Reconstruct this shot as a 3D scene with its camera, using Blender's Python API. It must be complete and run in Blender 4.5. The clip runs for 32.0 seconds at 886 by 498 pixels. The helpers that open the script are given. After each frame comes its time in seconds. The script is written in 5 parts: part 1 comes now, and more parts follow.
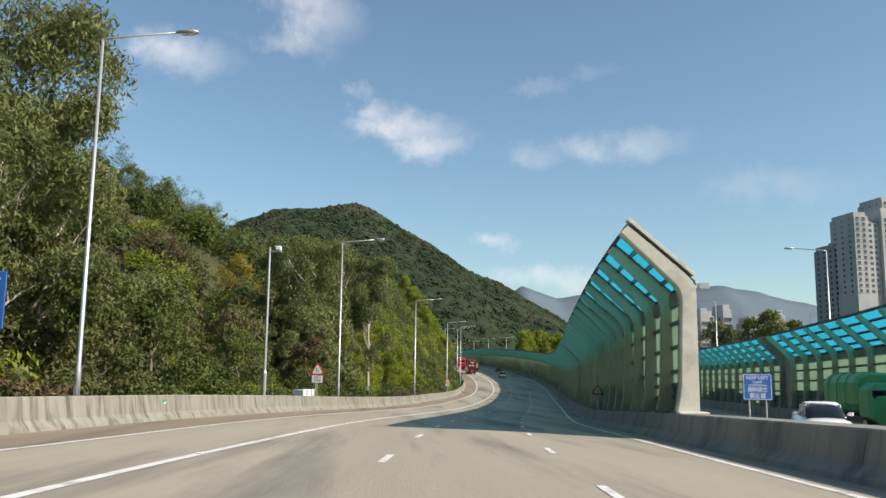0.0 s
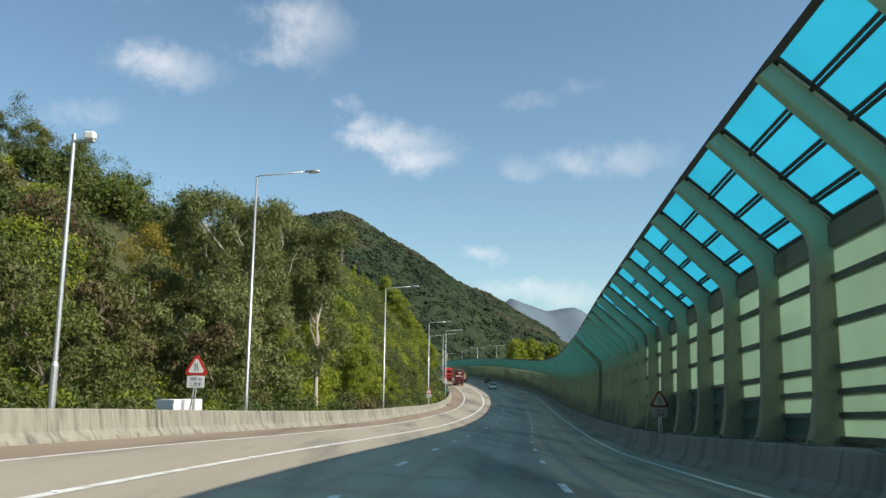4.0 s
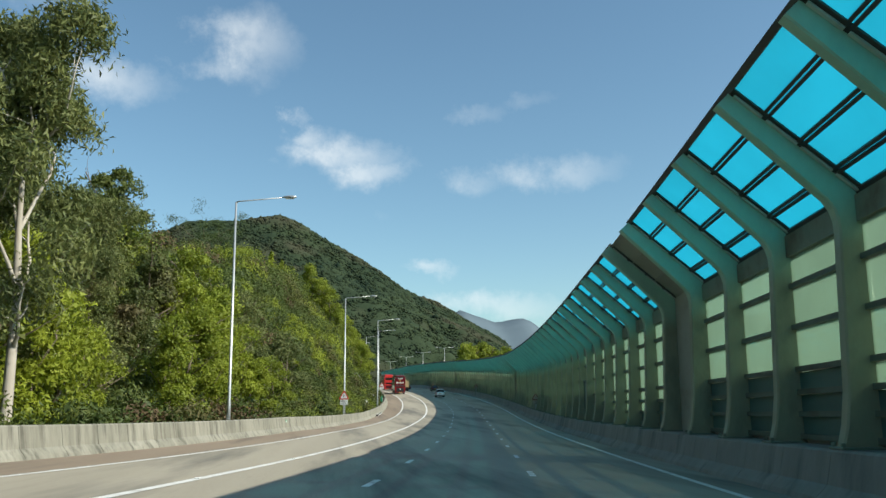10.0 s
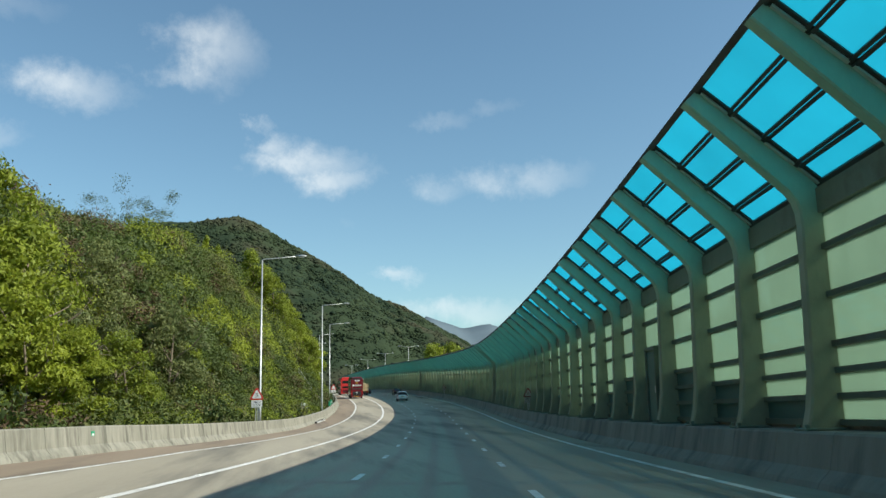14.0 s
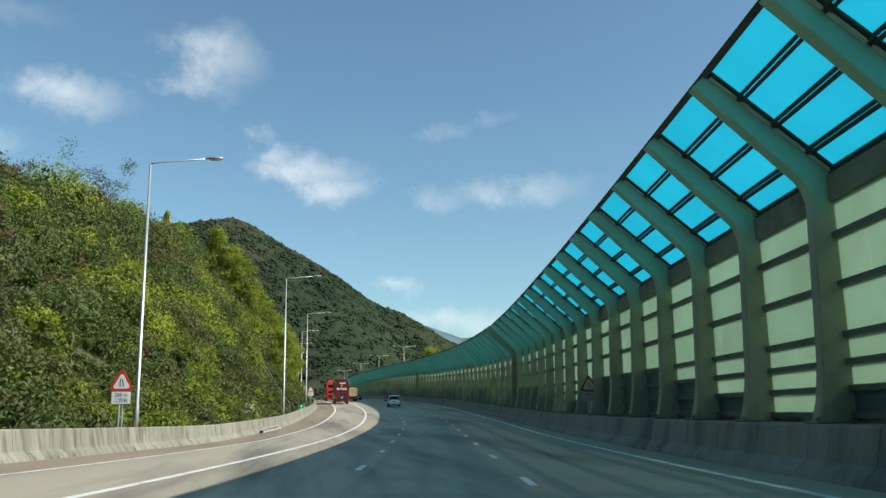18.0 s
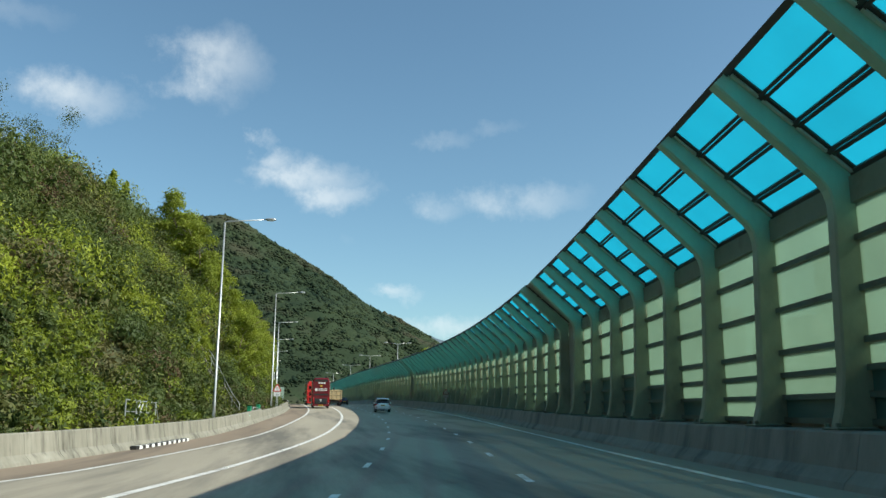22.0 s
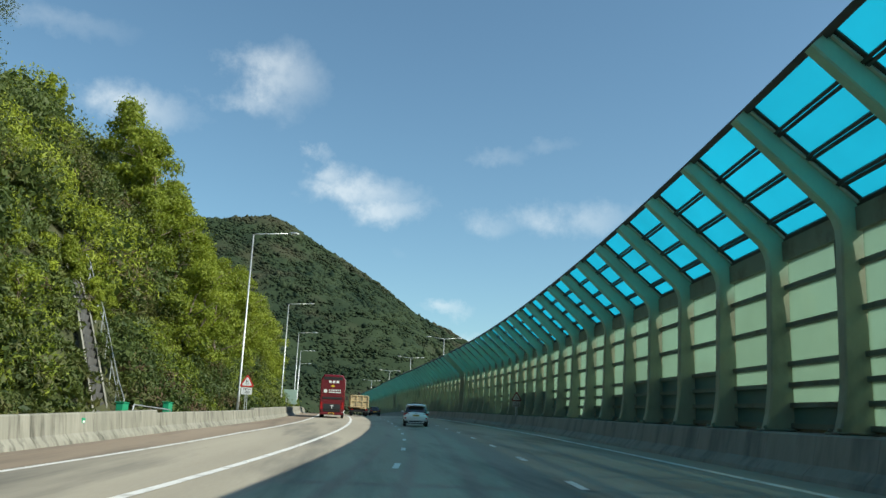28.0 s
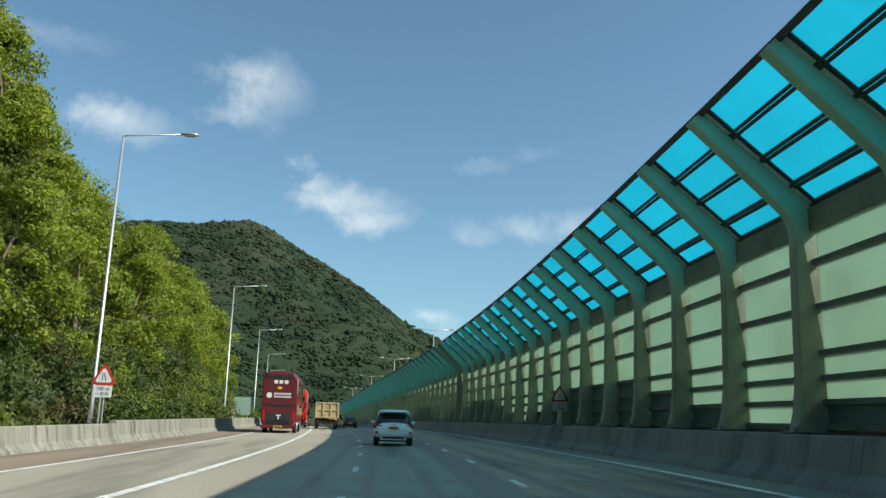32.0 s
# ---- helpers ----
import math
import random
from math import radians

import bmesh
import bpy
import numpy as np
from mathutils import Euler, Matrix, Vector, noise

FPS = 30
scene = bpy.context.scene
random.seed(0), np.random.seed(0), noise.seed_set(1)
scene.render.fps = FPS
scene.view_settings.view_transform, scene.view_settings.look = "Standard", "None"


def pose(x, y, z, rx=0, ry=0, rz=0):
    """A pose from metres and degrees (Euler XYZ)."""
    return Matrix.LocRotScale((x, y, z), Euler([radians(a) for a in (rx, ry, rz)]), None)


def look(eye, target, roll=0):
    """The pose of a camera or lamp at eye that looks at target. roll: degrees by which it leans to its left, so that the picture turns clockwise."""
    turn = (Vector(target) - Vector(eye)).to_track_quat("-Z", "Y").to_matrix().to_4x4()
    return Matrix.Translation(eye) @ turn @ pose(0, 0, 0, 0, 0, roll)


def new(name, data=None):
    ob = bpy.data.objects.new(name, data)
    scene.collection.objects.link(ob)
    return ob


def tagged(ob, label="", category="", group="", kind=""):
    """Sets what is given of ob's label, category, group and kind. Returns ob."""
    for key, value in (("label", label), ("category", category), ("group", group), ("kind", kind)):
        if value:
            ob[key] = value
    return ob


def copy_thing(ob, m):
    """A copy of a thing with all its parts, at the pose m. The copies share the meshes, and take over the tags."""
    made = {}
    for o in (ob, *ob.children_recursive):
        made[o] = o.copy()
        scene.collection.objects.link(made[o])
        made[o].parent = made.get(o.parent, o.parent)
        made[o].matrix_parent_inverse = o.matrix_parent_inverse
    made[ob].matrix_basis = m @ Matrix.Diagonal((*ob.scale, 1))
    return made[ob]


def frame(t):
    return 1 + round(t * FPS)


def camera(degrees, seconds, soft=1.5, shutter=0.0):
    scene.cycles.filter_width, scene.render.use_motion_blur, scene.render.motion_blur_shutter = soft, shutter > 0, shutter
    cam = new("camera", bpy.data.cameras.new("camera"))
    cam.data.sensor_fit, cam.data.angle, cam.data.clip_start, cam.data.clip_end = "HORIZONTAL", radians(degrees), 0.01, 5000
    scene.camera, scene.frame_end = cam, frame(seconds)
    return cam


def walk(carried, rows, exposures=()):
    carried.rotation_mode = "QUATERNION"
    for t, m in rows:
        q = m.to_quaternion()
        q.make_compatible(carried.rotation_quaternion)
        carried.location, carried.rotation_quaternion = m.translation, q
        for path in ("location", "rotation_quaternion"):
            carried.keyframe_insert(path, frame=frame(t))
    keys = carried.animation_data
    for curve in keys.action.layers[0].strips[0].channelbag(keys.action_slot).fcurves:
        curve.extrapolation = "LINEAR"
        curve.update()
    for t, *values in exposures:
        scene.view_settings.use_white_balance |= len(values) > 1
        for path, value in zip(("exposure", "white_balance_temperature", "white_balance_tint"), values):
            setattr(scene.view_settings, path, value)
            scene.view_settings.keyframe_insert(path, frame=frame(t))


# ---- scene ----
cam = camera(55.0, 32.0)
PATH = [
    (0, (0.006, -0.567, 1.572), (0.084, 1.410, 1.869), 0.72),
    (1, (0.420, 7.416, 1.411), (0.517, 9.391, 1.711), 0.76),
    (2, (0.995, 12.953, 1.288), (1.093, 14.927, 1.594), 0.57),
    (2.5, (1.300, 15.537, 1.241), (1.397, 17.510, 1.553), 0.73),
    (4.5, (2.498, 26.012, 0.997), (2.609, 27.981, 1.329), 0.62),
    (5, (2.851, 30.061, 0.894), (2.995, 32.027, 1.230), 0.44),
    (5.5, (3.191, 32.964, 0.785), (3.352, 34.929, 1.124), 0.47),
    (6, (3.521, 35.781, 0.682), (3.687, 37.744, 1.025), 0.42),
    (6.5, (3.881, 38.558, 0.591), (4.052, 40.521, 0.936), 0.20),
    (7, (4.326, 42.705, 0.491), (4.510, 44.666, 0.837), 0.02),
    (7.5, (4.783, 45.637, 0.417), (4.970, 47.597, 0.767), 0.02),
    (8, (5.232, 48.610, 0.341), (5.423, 50.569, 0.694), 0.01),
    (8.5, (5.685, 51.522, 0.251), (5.880, 53.481, 0.604), -0.14),
    (9, (6.132, 55.577, 0.165), (6.341, 57.534, 0.519), -0.31),
    (9.5, (6.606, 58.422, 0.084), (6.822, 60.378, 0.440), -0.41),
    (10, (7.088, 61.297, 0.003), (7.312, 63.252, 0.362), -0.47),
    (10.5, (7.580, 64.216, -0.090), (7.807, 66.170, 0.271), -0.70),
    (11, (8.066, 68.272, -0.185), (8.314, 70.224, 0.176), -1.00),
    (11.5, (8.495, 71.118, -0.257), (8.749, 73.068, 0.107), -1.10),
    (12, (8.951, 73.972, -0.324), (9.214, 75.920, 0.043), -1.16),
    (12.5, (9.459, 76.836, -0.387), (9.725, 78.783, -0.019), -1.21),
    (13, (9.989, 80.989, -0.449), (10.274, 82.934, -0.080), -1.33),
    (13.5, (10.412, 83.762, -0.482), (10.703, 85.705, -0.109), -1.22),
    (14, (10.814, 86.509, -0.512), (11.116, 88.450, -0.138), -1.34),
    (14.5, (11.241, 89.196, -0.551), (11.549, 91.137, -0.177), -1.53),
    (16.5, (13.280, 102.625, -0.797), (13.583, 104.564, -0.411), -1.08),
    (17, (13.816, 106.482, -0.829), (14.123, 108.420, -0.439), -1.07),
    (17.5, (14.205, 109.460, -0.844), (14.507, 111.397, -0.451), -0.99),
    (18, (14.594, 112.100, -0.849), (14.894, 114.037, -0.451), -0.84),
    (18.5, (15.057, 115.184, -0.856), (15.346, 117.122, -0.457), -0.74),
    (19, (15.533, 119.468, -0.857), (15.816, 121.406, -0.454), -0.74),
    (19.5, (15.900, 122.201, -0.821), (16.183, 124.140, -0.416), -0.77),
    (20, (16.243, 125.014, -0.767), (16.533, 126.951, -0.361), -0.75),
    (20.5, (16.630, 127.914, -0.724), (16.926, 129.849, -0.316), -0.61),
    (21, (17.054, 131.905, -0.691), (17.366, 133.837, -0.280), -0.41),
    (21.5, (17.459, 134.790, -0.660), (17.770, 136.722, -0.247), -0.10),
    (22, (17.842, 137.647, -0.634), (18.145, 139.579, -0.217), 0.27),
    (22.5, (18.213, 140.522, -0.614), (18.505, 142.456, -0.195), 0.62),
    (23, (18.576, 144.907, -0.589), (18.852, 146.841, -0.164), 1.08),
    (23.5, (18.938, 147.571, -0.549), (19.194, 149.508, -0.122), 1.38),
    (24, (19.338, 150.499, -0.502), (19.580, 152.438, -0.073), 1.59),
    (24.5, (19.779, 153.374, -0.454), (20.002, 155.314, -0.021), 1.93),
    (25, (20.197, 157.435, -0.406), (20.412, 159.375, 0.031), 2.15),
    (25.5, (20.528, 160.168, -0.346), (20.742, 162.107, 0.095), 2.11),
    (27.5, (21.938, 172.334, -0.017), (22.117, 174.275, 0.431), 2.49),
    (28, (22.260, 175.102, 0.074), (22.441, 177.042, 0.525), 2.38),
    (28.5, (22.558, 177.821, 0.162), (22.747, 179.760, 0.614), 2.20),
    (29, (22.837, 181.785, 0.255), (23.042, 183.722, 0.712), 1.99),
    (29.5, (23.106, 184.477, 0.363), (23.318, 186.413, 0.820), 1.73),
    (30, (23.415, 187.315, 0.483), (23.629, 189.250, 0.942), 1.59),
    (30.5, (23.804, 190.292, 0.610), (24.017, 192.227, 1.073), 1.63),
    (31, (24.160, 194.480, 0.743), (24.382, 196.412, 1.211), 1.65),
    (31.5, (24.393, 197.365, 0.882), (24.616, 199.296, 1.354), 1.52),
    (32, (24.534, 200.127, 1.021), (24.746, 202.059, 1.495), 1.38),
]
walk(cam, [(t, look(eye, target, roll)) for t, eye, target, roll in PATH],
     [(0, 0.50, 6740, 13), (2.5, 0.51, 6720, 12), (5, 0.53, 6580, 8), (12, 0.51, 6420, 4), (32, 0.50, 6320, 2)])

# ---- light ----
SUN_AZ, SUN_EL = radians(114), radians(38.3)      # azimuth clockwise from +y
world = bpy.data.worlds.new("sky")
scene.world = world
world.use_nodes = True
wn, wl = world.node_tree.nodes, world.node_tree.links
wn.clear()


def wmath(op, a, b=None, c=None):
    n = wn.new("ShaderNodeMath")
    n.operation = op
    for i, v in enumerate((a, b, c)):
        if v is None:
            continue
        if isinstance(v, (int, float)):
            n.inputs[i].default_value = v
        else:
            wl.new(v, n.inputs[i])
    return n.outputs[0]


w_out, w_bg = wn.new("ShaderNodeOutputWorld"), wn.new("ShaderNodeBackground")
w_sky = wn.new("ShaderNodeTexSky")
w_sky.sky_type, w_sky.sun_disc = "NISHITA", False
w_sky.sun_elevation, w_sky.sun_rotation = SUN_EL, SUN_AZ
w_sky.air_density, w_sky.dust_density, w_sky.ozone_density = 1.0, 0.7, 1.0
w_co = wn.new("ShaderNodeTexCoord")
w_xyz = wn.new("ShaderNodeSeparateXYZ")
wl.new(w_co.outputs["Generated"], w_xyz.inputs[0])
w_no = wn.new("ShaderNodeTexNoise")
w_no.inputs["Scale"].default_value, w_no.inputs["Detail"].default_value, w_no.inputs["Roughness"].default_value = 11.0, 8.0, 0.68
wl.new(w_co.outputs["Generated"], w_no.inputs["Vector"])
w_sep = wn.new("ShaderNodeSeparateColor")
wl.new(w_no.outputs["Color"], w_sep.inputs[0])
az = wmath("ARCTAN2", w_xyz.outputs[0], w_xyz.outputs[1])
el = wmath("ARCSINE", w_xyz.outputs[2])
az = wmath("ADD", az, wmath("MULTIPLY", wmath("SUBTRACT", w_sep.outputs[0], 0.5), 0.16))
el = wmath("ADD", el, wmath("MULTIPLY", wmath("SUBTRACT", w_sep.outputs[1], 0.5), 0.075))
CLOUDS = [  # azimuth, elevation, half width, half height in degrees, density
    (-0.6, 16.6, 3.0, 1.0, 1.0), (1.4, 15.6, 2.0, 0.9, 0.9), (-2.6, 17.6, 1.6, 0.8, 0.8),
    (-7.0, 23.0, 2.6, 1.7, 0.85), (-8.4, 21.8, 2.6, 0.9, 0.6), (-16.0, 20.2, 3.2, 1.0, 0.8),
    (14.6, 15.4, 3.4, 0.9, 0.55), (9.2, 14.8, 2.4, 0.8, 0.4), (8.8, 19.4, 2.4, 0.8, 0.35), (13.0, 20.0, 3.0, 0.6, 0.2),
    (5.6, 9.0, 1.5, 0.45, 0.75), (9.6, 6.6, 3.6, 0.7, 0.8), (-22, 24.5, 5, 1.0, 0.3), (-20.5, 17.0, 2.5, 0.7, 0.4),
    (-3.6, 18.9, 0.9, 0.5, 0.5), (2.0, 12.6, 2.5, 0.8, 0.14), (24, 12, 5, 1.2, 0.3), (-40, 22, 9, 3, 0.6), (50, 25, 12, 4, 0.5)]
mask = 0.0
for ca, ce, cw, ch, dens in CLOUDS:
    dx = wmath("DIVIDE", wmath("SUBTRACT", az, radians(ca)), radians(cw))
    dy = wmath("DIVIDE", wmath("SUBTRACT", el, radians(ce)), radians(ch))
    d2 = wmath("ADD", wmath("MULTIPLY", dx, dx), wmath("MULTIPLY", dy, dy))
    blob = wmath("MULTIPLY", wmath("EXPONENT", wmath("MULTIPLY", d2, -0.8)), dens)
    mask = blob if mask == 0.0 else wmath("MAXIMUM", mask, blob)
w_no2 = wn.new("ShaderNodeTexNoise")
w_no2.inputs["Scale"].default_value, w_no2.inputs["Detail"].default_value, w_no2.inputs["Roughness"].default_value = 22.0, 8.0, 0.6
wl.new(w_co.outputs["Generated"], w_no2.inputs["Vector"])
mask = wmath("MULTIPLY", mask, wmath("ADD", -0.25, wmath("MULTIPLY", w_no2.outputs["Fac"], 2.1)))
mask = wmath("MINIMUM", wmath("MULTIPLY", wmath("MAXIMUM", wmath("SUBTRACT", mask, 0.09), 0.0), 0.74), 0.56)
w_mix = wn.new("ShaderNodeMix")
w_mix.data_type = "RGBA"
w_mix.inputs["B"].default_value = (6.9, 7.0, 7.2, 1)
wl.new(mask, w_mix.inputs["Factor"])
w_tint = wn.new("ShaderNodeMix")
w_tint.data_type, w_tint.blend_type = "RGBA", "MULTIPLY"
w_tint.inputs["Factor"].default_value, w_tint.inputs["B"].default_value = 1.0, (0.865, 1.012, 1.0, 1)
wl.new(w_sky.outputs[0], w_tint.inputs["A"])
wl.new(w_tint.outputs["Result"], w_mix.inputs["A"])
wl.new(w_mix.outputs["Result"], w_bg.inputs[0])
w_bg.inputs[1].default_value = 0.102
wl.new(w_bg.outputs[0], w_out.inputs[0])

sun = new("sun", bpy.data.lights.new("sun", "SUN"))
sun.data.energy, sun.data.angle, sun.data.color = 4.2, radians(0.55), (1.0, 0.93, 0.82)
_to = Vector((math.sin(SUN_AZ) * math.cos(SUN_EL), math.cos(SUN_AZ) * math.cos(SUN_EL), math.sin(SUN_EL)))
sun.matrix_basis = look(_to * 300, (0, 0, 0))


# ---- materials ----
def mat(name, c1, c2, rough=0.7, metal=0.0, scale=1.0, fine=25.0, bump=0.15, stretch=(1, 1, 1), dirt=None, dirt_scale=0.4, spec=0.4,
        island=0.0, obj=0.0, trans=None, coords="pos", lit_upper=None):
    """Two-scale colour between c1 and c2 with fine grain, optional patches of dirt, per-piece variation and relief."""
    m = bpy.data.materials.new(name)
    m.use_nodes = True
    n, l = m.node_tree.nodes, m.node_tree.links
    b = n["Principled BSDF"]
    geo = n.new("ShaderNodeNewGeometry")
    if coords == "pos":
        src = geo.outputs["Position"]
    else:
        src = n.new("ShaderNodeTexCoord").outputs["Object"]
    mp = n.new("ShaderNodeMapping")
    mp.inputs["Scale"].default_value = stretch
    l.new(src, mp.inputs[0])

    def tex(s, d):
        t = n.new("ShaderNodeTexNoise")
        t.inputs["Scale"].default_value, t.inputs["Detail"].default_value, t.inputs["Roughness"].default_value = s, d, 0.6
        l.new(mp.outputs[0], t.inputs["Vector"])
        return t.outputs["Fac"]

    def mth(op, x, y):
        q = n.new("ShaderNodeMath")
        q.operation = op
        for i, v in enumerate((x, y)):
            if isinstance(v, (int, float)):
                q.inputs[i].default_value = v
            else:
                l.new(v, q.inputs[i])
        return q.outputs[0]

    big, small = tex(scale, 5), tex(fine, 3)
    fac = mth("ADD", mth("MULTIPLY", big, 1.5), mth("MULTIPLY", small, 0.5))
    fac = mth("SUBTRACT", fac, 0.5)
    if island:
        fac = mth("ADD", fac, mth("MULTIPLY", mth("SUBTRACT", geo.outputs["Random Per Island"], 0.5), island))
    if obj:
        oi = n.new("ShaderNodeObjectInfo")
        fac = mth("ADD", fac, mth("MULTIPLY", mth("SUBTRACT", oi.outputs["Random"], 0.5), obj))
    mix = n.new("ShaderNodeMix")
    mix.data_type = "RGBA"
    mix.inputs["A"].default_value, mix.inputs["B"].default_value = (*c1, 1), (*c2, 1)
    l.new(fac, mix.inputs["Factor"])
    col = mix.outputs["Result"]
    if dirt:
        d = tex(dirt_scale, 6)
        ramp = n.new("ShaderNodeMapRange")
        ramp.inputs["From Min"].default_value, ramp.inputs["From Max"].default_value = 0.5, 0.68
        l.new(d, ramp.inputs["Value"])
        m2 = n.new("ShaderNodeMix")
        m2.data_type = "RGBA"
        m2.inputs["B"].default_value = (*dirt, 1)
        l.new(ramp.outputs[0], m2.inputs["Factor"])
        l.new(col, m2.inputs["A"])
        col = m2.outputs["Result"]
    if lit_upper:                   # canopy light put in as colour above a height, with an uneven edge
        colour, z0, z1 = lit_upper
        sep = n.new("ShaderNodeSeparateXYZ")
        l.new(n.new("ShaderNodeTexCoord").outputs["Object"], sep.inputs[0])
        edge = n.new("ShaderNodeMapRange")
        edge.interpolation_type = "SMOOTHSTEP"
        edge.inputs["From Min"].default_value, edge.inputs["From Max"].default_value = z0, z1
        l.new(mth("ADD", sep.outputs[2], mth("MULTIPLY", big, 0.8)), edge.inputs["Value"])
        lit_tint, m3 = n.new("ShaderNodeMix"), n.new("ShaderNodeMix")
        lit_tint.data_type = m3.data_type = "RGBA"
        lit_tint.inputs["A"].default_value, lit_tint.inputs["B"].default_value = (*[c * 0.8 for c in colour], 1), (*[c * 1.12 for c in colour], 1)
        l.new(fac, lit_tint.inputs["Factor"])
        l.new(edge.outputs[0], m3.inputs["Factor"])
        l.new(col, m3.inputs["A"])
        l.new(lit_tint.outputs["Result"], m3.inputs["B"])
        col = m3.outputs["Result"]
    l.new(col, b.inputs["Base Color"])
    b.inputs["Roughness"].default_value, b.inputs["Metallic"].default_value = rough, metal
    b.inputs["Specular IOR Level"].default_value = spec
    if bump:
        bp = n.new("ShaderNodeBump")
        bp.inputs["Strength"].default_value, bp.inputs["Distance"].default_value = bump, 0.02
        l.new(small, bp.inputs["Height"])
        l.new(bp.outputs[0], b.inputs["Normal"])
    if trans is not None:       # leaves and sheets that let light through
        tr, ms = n.new("ShaderNodeBsdfTranslucent"), n.new("ShaderNodeMixShader")
        l.new(col, tr.inputs[0])
        ms.inputs[0].default_value = trans
        l.new(b.outputs[0], ms.inputs[1])
        l.new(tr.outputs[0], ms.inputs[2])
        l.new(ms.outputs[0], n["Material Output"].inputs[0])
    return m


def sheet(name, glow, clear, share, rough=0.25):
    """A tinted translucent sheet: scattered light of colour glow and a share of clear tinted view."""
    m = bpy.data.materials.new(name)
    m.use_nodes = True
    n, l = m.node_tree.nodes, m.node_tree.links
    n.remove(n["Principled BSDF"])
    geo, no = n.new("ShaderNodeNewGeometry"), n.new("ShaderNodeTexNoise")
    no.inputs["Scale"].default_value, no.inputs["Detail"].default_value = 0.7, 5
    l.new(geo.outputs["Position"], no.inputs["Vector"])
    oi = n.new("ShaderNodeObjectInfo")
    add = n.new("ShaderNodeMath")
    add.operation = "ADD"
    l.new(no.outputs["Fac"], add.inputs[0])
    sc = n.new("ShaderNodeMath")
    sc.operation, sc.inputs[1].default_value = "MULTIPLY_ADD", 0.3
    sc.inputs[2].default_value = -0.15
    l.new(oi.outputs["Random"], sc.inputs[0])
    l.new(sc.outputs[0], add.inputs[1])
    mix = n.new("ShaderNodeMix")
    mix.data_type = "RGBA"
    mix.inputs["A"].default_value = (*[c * 0.86 for c in glow], 1)
    mix.inputs["B"].default_value = (*[min(1, c * 1.14) for c in glow], 1)
    l.new(add.outputs[0], mix.inputs["Factor"])
    tl, tp, gl = n.new("ShaderNodeBsdfTranslucent"), n.new("ShaderNodeBsdfTransparent"), n.new("ShaderNodeBsdfGlossy")
    l.new(mix.outputs["Result"], tl.inputs[0])
    tp.inputs[0].default_value = (*clear, 1)
    gl.inputs["Roughness"].default_value = rough
    a, b = n.new("ShaderNodeMixShader"), n.new("ShaderNodeMixShader")
    a.inputs[0].default_value = share
    l.new(tl.outputs[0], a.inputs[1])
    l.new(tp.outputs[0], a.inputs[2])
    b.inputs[0].default_value = 0.04
    l.new(a.outputs[0], b.inputs[1])
    l.new(gl.outputs[0], b.inputs[2])
    l.new(b.outputs[0], n["Material Output"].inputs[0])
    return m


def glass(name, tint, rough=0.03):
    m = bpy.data.materials.new(name)
    m.use_nodes = True
    b = m.node_tree.nodes["Principled BSDF"]
    b.inputs["Base Color"].default_value = (*tint, 1)
    b.inputs["Roughness"].default_value, b.inputs["Specular IOR Level"].default_value = rough, 0.8
    return m


ASPHALT = mat("asphalt", (0.27, 0.239, 0.183), (0.41, 0.367, 0.288), 0.85, scale=0.35, fine=30, bump=0.25, stretch=(0.9, 0.07, 0.5), dirt=(0.16, 0.148, 0.122), dirt_scale=0.5)
SHOULDER = mat("shoulder_brown", (0.20, 0.152, 0.108), (0.30, 0.238, 0.175), 0.9, scale=0.4, fine=26, bump=0.25, stretch=(0.9, 0.08, 0.5), dirt=(0.15, 0.12, 0.09), dirt_scale=0.6)
PAINT = mat("road_paint", (0.62, 0.61, 0.57), (0.82, 0.81, 0.78), 0.6, scale=1.5, fine=18, bump=0.1, dirt=(0.42, 0.40, 0.36), dirt_scale=1.6)
CONCRETE = mat("concrete", (0.17, 0.165, 0.13), (0.33, 0.315, 0.26), 0.9, scale=2.6, fine=16, bump=0.3, stretch=(1, 1, 0.13), dirt=(0.105, 0.10, 0.08), dirt_scale=2.4, obj=0.3)
CONCRETE_PALE = mat("concrete_pale", (0.20, 0.195, 0.16), (0.30, 0.29, 0.24), 0.9, scale=1.6, fine=14, bump=0.25, stretch=(1, 1, 0.2), dirt=(0.13, 0.13, 0.115), dirt_scale=0.9, obj=0.2)
# teal light on the arms is painted in from the bend upwards
GREEN_STEEL = mat("green_steel", (0.215, 0.23, 0.15), (0.31, 0.335, 0.22), 0.5, scale=0.8, fine=10, bump=0.08, stretch=(1, 1, 0.5), dirt=(0.15, 0.165, 0.11), dirt_scale=0.8, obj=0.25, lit_upper=((0.33, 0.58, 0.42), 4.6, 6.0))
PALE_STEEL = mat("pale_green_strip", (0.40, 0.52, 0.43), (0.50, 0.62, 0.53), 0.5, scale=1.5, fine=12, bump=0.06)
PLATE_STEEL = mat("plate_steel", (0.24, 0.26, 0.20), (0.31, 0.33, 0.26), 0.55, scale=0.7, fine=9, bump=0.12, stretch=(1, 1, 2.5), dirt=(0.22, 0.23, 0.17), dirt_scale=0.7, obj=0.3)
OLIVE_STEEL = mat("olive_steel", (0.13, 0.165, 0.12), (0.20, 0.24, 0.175), 0.6, scale=0.8, fine=10, bump=0.1, dirt=(0.10, 0.09, 0.06), dirt_scale=0.8, obj=0.3)
CREAM_STEEL = mat("cream_steel", (0.60, 0.57, 0.47), (0.72, 0.69, 0.58), 0.5, scale=1.0, fine=9, bump=0.06, dirt=(0.45, 0.42, 0.34), dirt_scale=0.7)
